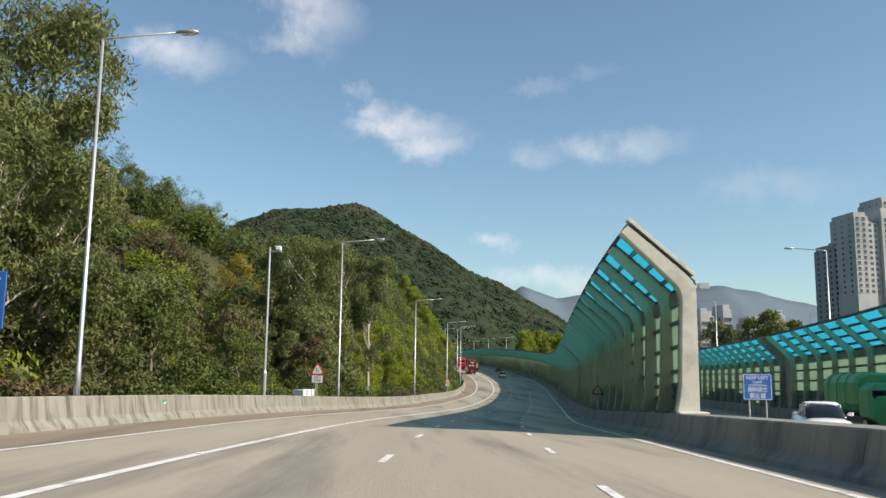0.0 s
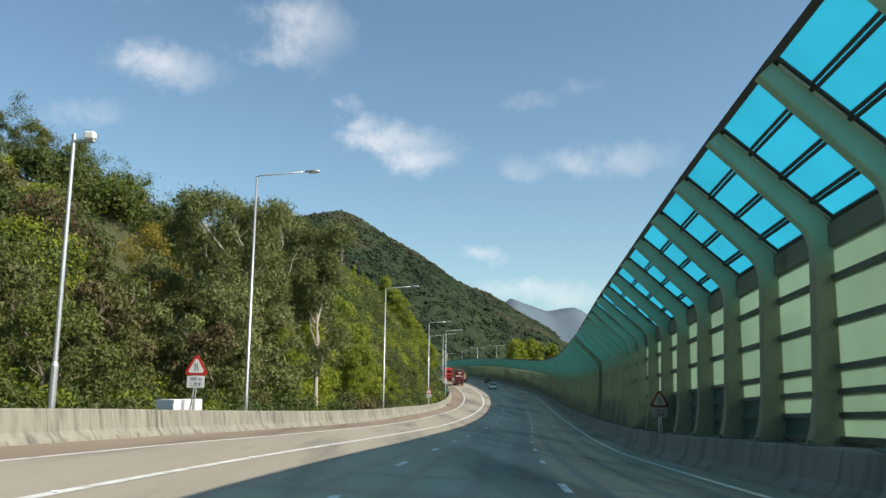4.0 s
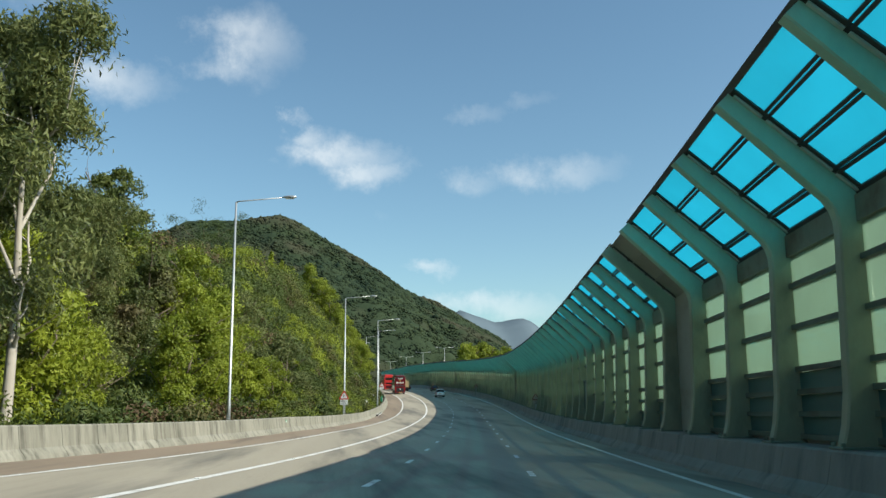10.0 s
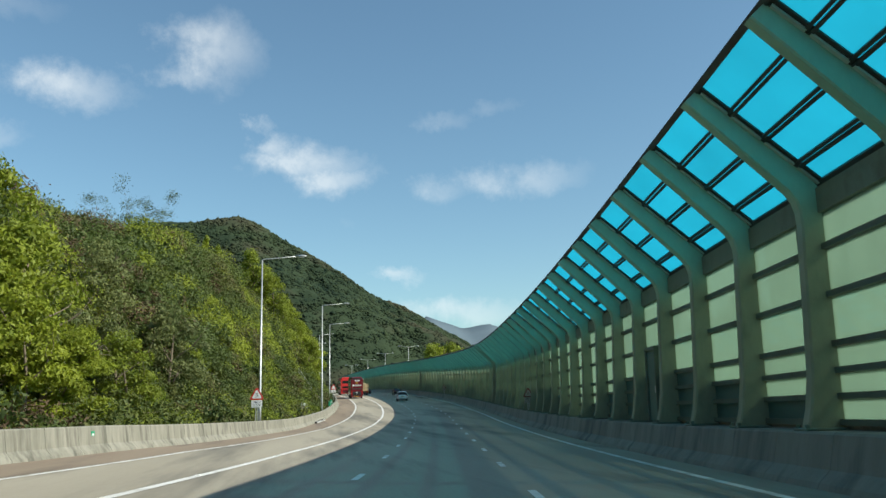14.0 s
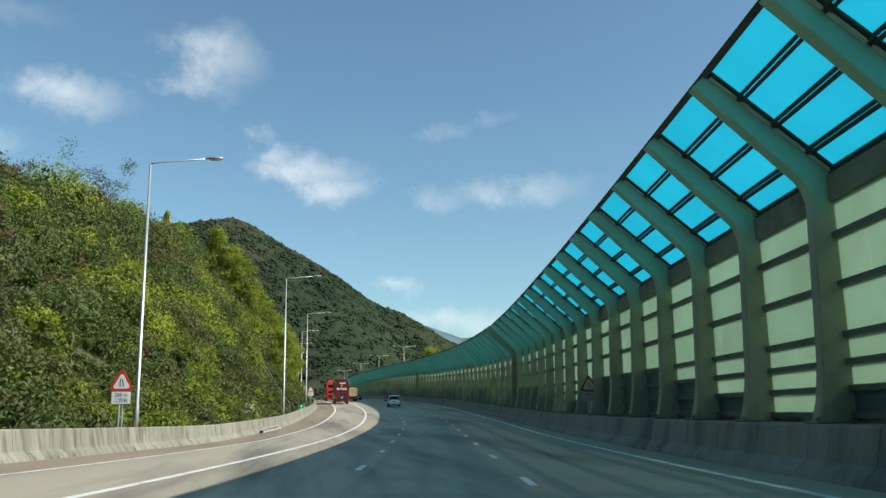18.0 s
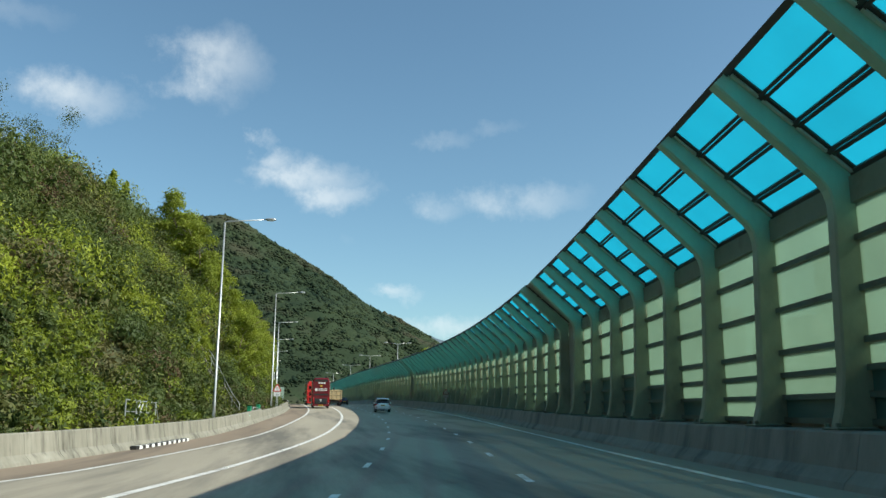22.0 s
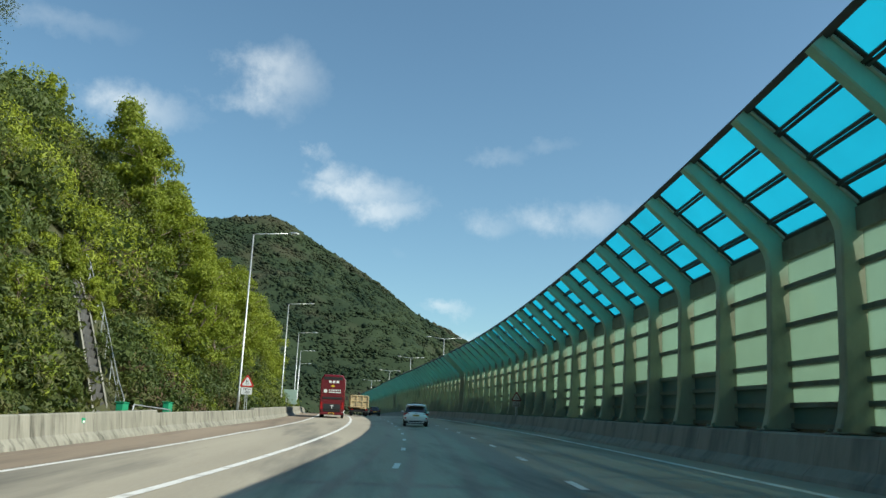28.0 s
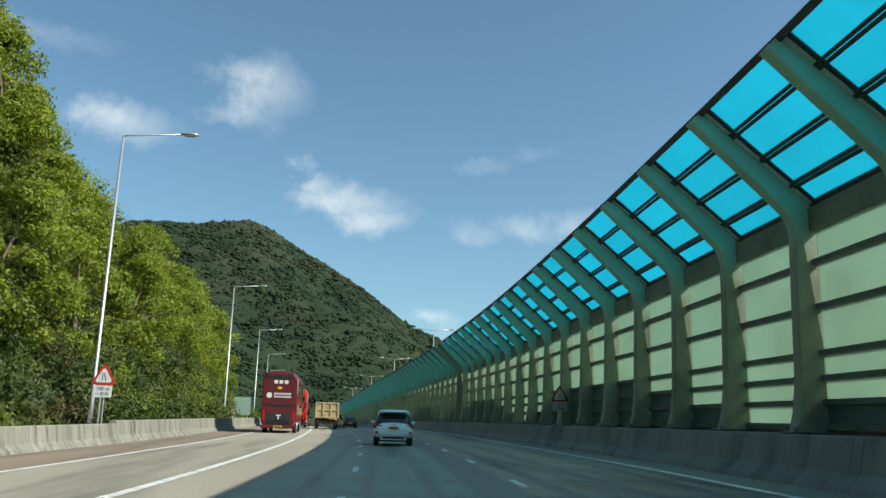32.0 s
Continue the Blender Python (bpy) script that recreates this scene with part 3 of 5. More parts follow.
# ---- road ----
Y0, Y1 = -120, 560
tagged(sweep([(-9.0, 0.0), (-5.1, 0.0), (-1.5, 0.0), (0.0, 0.0), (1.95, 0.0), (5.5, 0.0), (6.6, 0.0)], Y0, Y1).made("road", ASPHALT), "sun-bleached asphalt carriageway with worn wheel tracks", "road", kind="structure")
tagged(sweep([(-12.0, 0.004), (-9.0, 0.004)], Y0, Y1).made("hard_shoulder", SHOULDER), "brown stained hard shoulder beside the parapet", "road", kind="structure")
tagged(sweep([(8.0, -0.05), (24.9, -0.05)], Y0, Y1, 6).made("opposite_road", ASPHALT), "asphalt carriageway of the opposite direction", "road", kind="structure")


def solid(name, u, w, y0, y1, label):
    tagged(sweep([(u - w / 2, 0.008), (u + w / 2, 0.008)], y0, y1, 3).made(name, PAINT), label, "road marking", kind="structure")


solid("edge_line", -8.85, 0.2, Y0, Y1, "white painted edge line of the hard shoulder")
solid("edge_line", 5.55, 0.18, Y0, Y1, "white painted edge line beside the barrier")
solid("lane_line", -5.1, 0.22, Y0, Y1, "long white lane line, slightly worn")
for u, lab in ((-1.5, "broken white lane line"), (1.95, "broken white lane line")):
    dashes = tagged(new("broken_lane_line"), lab, "road marking", kind="structure")
    for k in range(52):
        y = -30 + 9.0 * k + (0 if u < 0 else 4)
        sweep([(u - 0.075, 0.008), (u + 0.075, 0.008)], y, y + 2.0, 1).made("dash", PAINT, dashes)
studs = tagged(new("road_studs"), "small raised studs along the long lane line", "road studs", kind="structure")
stud = Mesh().box(-0.06, 0.06, -0.05, 0.05, 0.006, 0.03, 0.012).data("stud", WHITE)
for k in range(50):
    put("stud", stud, studs, spot(-20 + 9.0 * k, -5.1, 0.004))

# left parapet: precast pieces with a sloping foot
parapet = tagged(new("parapet_left"), "streaked grey concrete parapet of precast pieces", "parapet", kind="structure")
PROF = [(-11.45, 0.0), (-11.49, 0.09), (-11.66, 0.30), (-11.74, 0.88), (-11.77, 0.92), (-12.00, 0.92), (-12.03, 0.88), (-12.06, 0.30), (-12.08, 0.0)]
y = -60.0
k = 0
while y < 470:
    low = 0.86 if 209 < y < 236 else 1.0
    step = 2.4
    sweep([(a, b * low) for a, b in PROF], y + 0.012, y + step - 0.012, 2.4, True).made("parapet_piece", CONCRETE, parapet)
    y += step
wall = tagged(new("parapet_right"), "grey concrete parapet carrying the noise barrier", "parapet", kind="structure")
PROFR = [(6.50, 0.0), (6.54, 0.10), (6.74, 0.30), (6.86, 0.86), (6.91, 0.90), (8.02, 0.90), (8.05, 0.86), (8.05, -0.1), (7.0, -0.1)]
y = -60.0
while y < 470:
    sweep(PROFR, y + 0.01, y + 2.39, 2.4, True).made("parapet_piece", CONCRETE_PALE, wall)
    y += 2.4
tagged(sweep([(24.9, -0.1), (24.95, 0.9), (26.7, 0.9), (26.7, -0.3)], -60, 300, 6, True).made("parapet_far", CONCRETE_PALE), "concrete parapet of the opposite carriageway", "parapet", kind="structure")

# ---- noise barrier ----
TIP, BEND = Vector((5.47, 7.42)), Vector((7.72, 5.44))     # the line under the canopy sheets
SLOPE = (TIP - BEND)
OUT = Vector((SLOPE.y, -SLOPE.x)).normalized()      # outwards from the canopy
# inner and outer edge of a rib, (u, h), from foot to tip; the foot flares towards the road
RIB_IN = [(6.98, 0.90), (7.09, 1.30), (7.17, 1.90), (7.21, 3.0), (7.25, 4.2), (7.27, 4.72), (7.26, 4.96), (7.20, 5.17), (7.08, 5.35), (6.85, 5.58), (6.05, 6.37), (5.23, 7.17)]
RIB_OUT = [(7.74, 0.90), (7.74, 1.30), (7.74, 1.90), (7.74, 3.0), (7.74, 4.2), (7.74, 4.80), (7.74, 5.05), (7.71, 5.26), (7.62, 5.46), (7.38, 5.72), (6.46, 6.53), (5.46, 7.39)]


def rib_mesh(half, grow=0.0):
    """A rib: a tapered hollow post that bends into the canopy arm, with chamfered inner edges."""
    rings = []
    for i, (a, b) in enumerate(zip(RIB_IN, RIB_OUT)):
        a, b = Vector(a), Vector(b)
        if i == len(RIB_IN) - 1:
            a, b = a + SLOPE.normalized() * grow, b + SLOPE.normalized() * grow
        n = (a - b).normalized()
        a = a + n * grow
        c, d = 0.035, a - n * 0.035
        rings.append([(a.x, -half + c, a.y), (a.x, half - c, a.y), (d.x, half, d.y), (b.x, half, b.y), (b.x, -half, b.y), (d.x, -half, d.y)])
    return Mesh().loft(rings)


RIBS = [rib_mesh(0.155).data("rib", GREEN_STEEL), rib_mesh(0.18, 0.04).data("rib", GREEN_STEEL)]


def strip(f0, f1, y0, y1, lift, thick, m, sides=(-1, 1)):
    """A flat strip along the canopy slope beside a rib."""
    a, b, o = BEND + SLOPE * f0 + OUT * lift, BEND + SLOPE * f1 + OUT * lift, OUT * thick / 2
    for s in sides:
        m.add([((q + k * o).x, s * yy, (q + k * o).y) for q in (a, b) for k in (-1, 1) for yy in (y0, y1)], [(0, 1, 3, 2), (4, 6, 7, 5), (0, 4, 5, 1), (2, 3, 7, 6), (0, 2, 6, 4), (1, 5, 7, 3)])
    return m


FLANGES = [strip(a, b, 0.155, 0.245, -0.02, 0.035, Mesh(), (s,)).data("fixing_strip", PALE_STEEL) for s in (-1, 1) for a, b in ((0.03, 0.19), (0.22, 0.45), (0.48, 0.715), (0.745, 0.96))]
GASKET = strip(0.0, 1.0, -0.34, 0.34, 0.03, 0.03, Mesh(), (1,)).data("gasket", DARK_STEEL)
FOOT_PLATE = Mesh().box(6.90, 7.94, -0.30, 0.30, 0.90, 0.95, 0.015).box(6.92, 7.0, -0.24, -0.18, 0.95, 1.02, 0.01).box(6.92, 7.0, 0.18, 0.24, 0.95, 1.02, 0.01).data("foot_plate", OLIVE_STEEL)

WALL_ROWS = [(1.08, 1.46), (1.56, 1.92), (2.03, 2.40), (2.52, 3.31), (3.43, 4.21), (4.34, 4.92)]
RAILS = (1.04, 1.51, 1.975, 2.46, 3.37, 4.275)
DARK_ROWS = (2, 1, 0, 1, 2, 3, 3, 3)              # opaque rows at the foot, bay by bay
CANOPY = [0.0, 0.20, 0.465, 0.73, 0.99]          # fractions from the bend to the tip
LIFT = 0.06


def pane_wall(h0, h1, material, u=7.68):
    return Mesh().box(u - 0.012, u + 0.012, -0.5, 0.5, h0, h1).data("pane", material)


def pane_slope(f0, f1, material):
    a, b = BEND + SLOPE * f0 + OUT * LIFT, BEND + SLOPE * f1 + OUT * LIFT
    o = OUT * 0.012
    vs = [((q + s * o).x, y, (q + s * o).y) for q in (a, b) for s in (-1, 1) for y in (-0.5, 0.5)]
    return Mesh().add(vs, [(0, 1, 3, 2), (4, 6, 7, 5), (0, 4, 5, 1), (2, 3, 7, 6), (0, 2, 6, 4), (1, 5, 7, 3)]).data("pane", material)


PANES = [pane_wall(a, b, PALE) for a, b in WALL_ROWS]
DARKS = [pane_wall(a, b, DARK_GREEN) for a, b in WALL_ROWS]
SKIRT = pane_wall(0.86, 1.02, CONCRETE_PALE)
CANOPY_PANES = [pane_slope(a, b, CYAN) for a, b in zip(CANOPY[:-1], CANOPY[1:])]
PLATES = [pane_wall(0.88 + 0.66 * k, 1.56 + 0.66 * k, PLATE_STEEL, 7.66 + 0.012 * (k % 2)) for k in range(7)]
PLATES += [pane_slope(a, b, PLATE_STEEL) for a, b in ((-0.10, 0.33), (0.33, 0.665), (0.665, 1.0))]


PIPE = Mesh().tube([(7.40, 0, 0.9), (7.40, 0, 4.7), (7.50, 0, 5.2), (7.72, 0, 5.45)], 0.075, 8).data("downpipe", RAIL_STEEL)


def slope_bar(f, half, thick, lift):
    c, t = BEND + SLOPE * f + OUT * lift, SLOPE.normalized() * half
    o = OUT * thick / 2
    return [tuple(c - t - o), tuple(c + t - o), tuple(c + t + o), tuple(c - t + o)]


def lift(y):
    """How much higher or lower than the line the barrier's side of the road lies."""
    return float(bank(y, 8.0))


def barrier(y0, y1, bays, label, far=0.0, group="noise barrier sections"):
    """One section between two solid bays: ribs, rails, sheets. far: how much further right it stands."""
    b = thing("noise_barrier", I4, label, "noise barrier", group)
    L = (y1 - y0) / bays
    for k in range(bays + 1):
        m = spot(y0 + k * L, far, 0.0 if far else lift(y0 + k * L))
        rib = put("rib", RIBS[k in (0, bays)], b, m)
        if far == 0.0:
            put("foot_plate", FOOT_PLATE, rib)
            put("gasket", GASKET, rib)
            if y0 < 260:
                for q in FLANGES:
                    put("fixing_strip", q, rib)
    for k in range(bays):
        ym = y0 + (k + 0.5) * L
        m = spot(ym, far, 0.0 if far else lift(ym), True) @ Matrix.Diagonal((1, L - 0.06, 1, 1))
        put("skirt_panel", SKIRT, b, m)
        for i in range(6):
            put("wall_sheet", DARKS[i] if i < DARK_ROWS[k % 8] else PANES[i], b, m)
        for i in range(4):
            put("canopy_sheet", CANOPY_PANES[i], b, m)
        if far == 0.0 and k % 8 == 3:
            put("downpipe", PIPE, b, spot(y0 + k * L + 0.3, 0, lift(ym)))
    fu = lambda prof: [(u + far, h) for u, h in prof]
    for h in RAILS:
        sweep(fu(bar(7.58, 7.74, h - 0.055, h + 0.055)), y0, y1, L, True).made("rail", DARK_STEEL if far else RAIL_STEEL, b)
    sweep(fu(bar(7.58, 7.78, 4.92, 5.40)), y0, y1, L, True).made("eaves_beam", OLIVE_STEEL, b)
    for f in CANOPY[:-1]:
        for g in ((-0.016, 0.016) if f else (0.0,)):
            sweep(fu(slope_bar(f + g, 0.032 if f else 0.13, 0.10, LIFT - 0.03)), y0, y1, L, True).made("purlin", DARK_STEEL, b)
    sweep(fu(slope_bar(1.0, 0.07, 0.16, LIFT - 0.03)), y0, y1, L, True).made("edge_beam", DARK_STEEL, b)
    return b


def solid_bay(y0, y1, far=0.0):
    b = thing("solid_bay", I4, "opaque olive steel bay with frame between two barrier sections", "noise barrier", "solid bays of the barrier")
    m = spot((y0 + y1) / 2, far, 0.0 if far else lift((y0 + y1) / 2), True) @ Matrix.Diagonal((1, y1 - y0 - 0.02, 1, 1))
    for p in PLATES:
        put("plate", p, b, m)
    for f in (0.02, 0.335, 0.665, 0.98):
        sweep([(u + far, h) for u, h in slope_bar(f, 0.03, 0.05, LIFT - 0.05)], y0, y1, 4, True).made("batten", PLATE_STEEL, b)


LAB = "green steel noise barrier with cyan canopy and pale sheets"
SECTIONS = [(29.65, 87.6, 16), (91.5, 177.35, 24), (180.8, 269.6, 25), (273.1, 358.3, 24), (361.8, 443.5, 23)]
for y0, y1, n in SECTIONS:
    barrier(y0, y1, n, LAB)
for y0, y1 in ((87.6, 91.5), (177.35, 180.8), (269.6, 273.1), (358.3, 361.8)):
    solid_bay(y0, y1)
door = thing("service_door", spot(114.9, 0, lift(114.9)), "dark green steel service door in the foot of the barrier", "door")
for y0_ in (-0.66, 0.56):
    Mesh().box(7.36, 7.56, y0_, y0_ + 0.10, 0.92, 3.25, 0.015).made("jamb", RAIL_STEEL, door)
Mesh().box(7.36, 7.56, -0.66, 0.66, 3.25, 3.38, 0.015).made("head", RAIL_STEEL, door)
leaf = Mesh().box(7.42, 7.47, -0.54, 0.54, 0.98, 3.22, 0.01).made("leaf", DARK_GREEN, door)
Mesh().box(7.38, 7.42, -0.46, -0.40, 1.85, 2.1, 0.01).made("handle", GALV, leaf)
FARLAB = "noise barrier of the opposite carriageway with cyan canopy sheets"
for y0, y1, n in ((20.0, 80.0, 16), (83.6, 170.0, 23)):
    barrier(y0, y1, n, FARLAB, 18.5, "far noise barrier sections")
solid_bay(80.0, 83.6, 18.5)

end = thing("barrier_end_frame", spot(29.4, 0, lift(29.4)), "cream painted steel end frame of the noise barrier", "end frame")
rib_mesh(0.19, 0.04).made("frame", CREAM_STEEL, end)
Mesh().box(7.0, 8.0, -0.42, 0.42, 0.90, 0.98, 0.02).made("base_plate", CREAM_STEEL, end)
p0, p1 = BEND + OUT * 0.20, TIP + OUT * 0.20
cap = Mesh()
for k in range(2):
    o, w = 0.0 + 0.04 * k, 0.22 - 0.08 * k
    cap.add([((q + OUT * s).x, yy, (q + OUT * s).y) for q in (p0 + SLOPE * 0.06, p1 + SLOPE * 0.06) for s in (o - 0.09, o) for yy in (-w, w)], [(0, 1, 3, 2), (4, 6, 7, 5), (0, 4, 5, 1), (2, 3, 7, 6), (0, 2, 6, 4), (1, 5, 7, 3)])
cap.made("gutter", CREAM_STEEL, end)
Mesh().box(7.86, 8.2, -0.2, 0.2, 5.18, 5.40, 0.02).made("outlet_box", GALV, end)


# ---- lamps, signs, fittings ----
def street_lamp(name, arm=2.7, height=12.9, both=False):
    lamp = thing(name, I4, "tall galvanised steel street lamp with a long outreach arm", "street lamp", "street lamps along the road")
    Mesh().tube([(0, 0, 0.0), (0, 0, 1.4), (0, 0, 1.5), (0, 0, height)], [0.105, 0.105, 0.085, 0.05], 10).made("column", GALV, lamp, smooth=True)
    Mesh().box(-0.17, 0.17, -0.17, 0.17, 0, 0.03, 0.008).made("base_plate", GALV, lamp)
    Mesh().box(-0.06, 0.06, -0.112, -0.10, 0.35, 0.85, 0.004).made("access_door", GALV, lamp)
    for s in ((1, -1) if both else (1,)):
        Mesh().tube([(0, 0, height - 0.03), (s * 0.15, 0, height + 0.03), (s * arm, 0, height + 0.22)], [0.045, 0.04, 0.03], 8).made("arm", GALV, lamp, smooth=True)
        head = Mesh()
        rings = []
        for f, w, t0, t1 in ((-0.12, 0.05, 0.0, 0.05), (0.0, 0.12, -0.04, 0.08), (0.25, 0.17, -0.07, 0.11), (0.5, 0.16, -0.07, 0.10), (0.66, 0.09, -0.04, 0.06)):
            x, z = s * (arm + f), height + 0.22
            rings.append([(x, w * math.cos(a), z + (t1 if math.sin(a) > 0 else -t0) * math.sin(a)) for a in [2 * math.pi * j / 10 for j in range(10)]])
        h = head.loft(rings).made("lantern", GALV, lamp, smooth=True)
        Mesh().box(s * arm + (0.06 if s > 0 else -0.5), s * arm + (0.5 if s > 0 else -0.06), -0.1, 0.1, height + 0.135, height + 0.16, 0.01).made("glass_cover", WHITE, h)
    return lamp


lamp = street_lamp("street_lamp")
# x, y of the foot, height of the column's top
LAMPS = [(-10.75, 28.0, 13.0), (-5.32, 66.35, 12.0), (0.93, 108.4, 11.17), (7.0, 151.8, 11.15), (12.02, 194.4, 12.9), (13.83, 238.4, 15.0), (12.5, 289.5, 17.75),
         (11.2, 331.0, 19.0), (8.9, 374.0, 20.1), (5.8, 418.0, 20.9)]


def lamp_place(x, y, top):
    d = line(y + 0.5) - line(y - 0.5)
    z = float(road(y, -12.4, 0.4)[2])
    return pose(x, y, z, 0, 0, math.degrees(-math.atan2(d[0], 1))) @ Matrix.Diagonal((1, 1, (top - z) / 12.9, 1))


lamp.matrix_basis = spot(-14, -12.4, 0.4)
for place in LAMPS:
    copy_thing(lamp, lamp_place(*place))
for y in (73.0, 118.0, 162.0):
    copy_thing(lamp, spot(y, 27.1, 1.2, turn=180))
double = street_lamp("double_arm_lamp", 2.0, 11.5, True)
tagged(double, "double-armed galvanised lamp standing in the median", "street lamp", "median lamps")
double.matrix_basis = spot(300, 8.6, 0.0)
for y in (345, 390, 435):
    copy_thing(double, spot(y, 8.6, 0.0))


def letters(body, size, material, parent, m, name="lettering"):
    cu = bpy.data.curves.new(name, "FONT")
    cu.body, cu.size, cu.align_x, cu.align_y, cu.extrude = body, size, "CENTER", "CENTER", 0.002
    tmp = bpy.data.objects.new("tmp", cu)
    scene.collection.objects.link(tmp)
    me = bpy.data.meshes.new_from_object(tmp.evaluated_get(bpy.context.evaluated_depsgraph_get()))
    bpy.data.objects.remove(tmp)
    me.materials.clear()
    me.materials.append(material)
    return put(name, me, parent, m)


FACE = pose(0, 0, 0, 90, 0, 0)      # text that stands up and faces back along the road


def narrow_sign(y, u, base, text, sub, lean=0.0, group="road narrows signs", white=WHITE, red=RED, centre=2.68, k=1.0):
    s = thing("road_narrows_sign", spot(y, u, base) @ Matrix.Diagonal((k, k, k, 1)), f"red triangular road narrows sign above a white {text} plate", "road sign", group)
    top = (centre - base) / k
    Mesh().tube([(-0.06, 0.03, 0), (-0.06 + lean, 0.03, top - 0.8)], 0.038, 8).made("post", GALV, s)
    Mesh().tube([(0.09, 0.05, 0), (0.06 + lean, 0.05, top - 0.5)], 0.032, 8).made("post", GALV, s)

    def tri(r, y0, y1, c=0.16):
        pts = []
        for a in (90, 210, 330):
            for d in (-9, 0, 9):
                q = r * (0.90 if d else 0.94)
                pts.append((q * math.cos(radians(a + d)) + lean, q * math.sin(radians(a + d)) + top))
        return Mesh().loft([[(x, yy, z) for x, z in pts] for yy in (y0, y1)])

    tri(0.56, 0.0, 0.02).made("red_border", red, s)
    tri(0.385, -0.006, 0.0).made("white_field", white, s)
    sym = Mesh().box(-0.085, -0.045, -0.012, -0.006, top - 0.17, top + 0.22)
    sym.add([(x, yy, z) for yy in (-0.012, -0.006) for x, z in ((0.02, top + 0.22), (0.06, top + 0.22), (0.06, top + 0.08), (0.11, top - 0.02), (0.11, top - 0.17), (0.07, top - 0.17), (0.07, top - 0.03), (0.02, top + 0.07))], [(7, 6, 5, 4, 3, 2, 1, 0), (8, 9, 10, 11, 12, 13, 14, 15)] + [(i, (i + 1) % 8, 8 + (i + 1) % 8, 8 + i) for i in range(8)])
    sym.made("symbol", BLACK, s, Matrix.Translation((lean, 0, top * 0.18)) @ Matrix.Diagonal((0.82, 1, 0.82, 1)))
    p = Mesh().box(-0.38 + lean, 0.38 + lean, -0.004, 0.014, top - 0.84, top - 0.35, 0.008).made("plate", white, s)
    letters(text, 0.21, BLACK, p, Matrix.Translation((lean, -0.007, top - 0.48)) @ FACE)
    letters(sub, 0.18, BLACK, p, Matrix.Translation((lean, -0.007, top - 0.70)) @ FACE)
    return s


def road_pair(y, text, sub):
    narrow_sign(y - {59.6: 2.1, 148.3: 1.3}.get(y, -0.6), -12.35, 0.35, text, sub, 0.0 if y > 100 else 0.2)
    narrow_sign(y + (0.3 if y > 100 else -1.7), 7.0, 0.9, text, sub, 0.0, "road narrows signs", SHADED_WHITE, SHADED_RED, 2.16, 0.78)


for y, text, sub in ((59.6, "300 m", "三百米"), (148.3, "200 m", "二百米"), (236.6, "100 m", "一百米")):
    road_pair(y, text, sub)

keep = thing("lane_discipline_sign", spot(24.5, 8.25, 0.38) @ Matrix.Diagonal((0.57, 0.57, 0.57, 1)), "blue lane discipline sign with white lettering on two posts", "road sign")
for x in (-0.42, 0.42):
    Mesh().tube([(x, 0.05, -0.95), (x, 0.05, 3.0)], 0.045, 8).made("post", GALV, keep)
board = Mesh().box(-0.72, 0.72, -0.01, 0.02, 1.75, 3.05, 0.012).made("board", BLUE, keep)
rim = Mesh()
for x0, x1, z0, z1 in ((-0.69, 0.69, 3.0, 3.02), (-0.69, 0.69, 1.78, 1.80), (-0.69, -0.67, 1.80, 3.0), (0.67, 0.69, 1.80, 3.0)):
    rim.box(x0, x1, -0.016, -0.011, z0, z1)
rim.made("border", WHITE, board)
for body, size, z in (("KEEP LEFT", 0.25, 2.85), ("UNLESS", 0.15, 2.64), ("OVERTAKING", 0.15, 2.48), ("慢輛靠左", 0.25, 2.25), ("靠左駛", 0.28, 1.95)):
    letters(body, size, WHITE, board, Matrix.Translation((0, -0.014, z)) @ FACE)


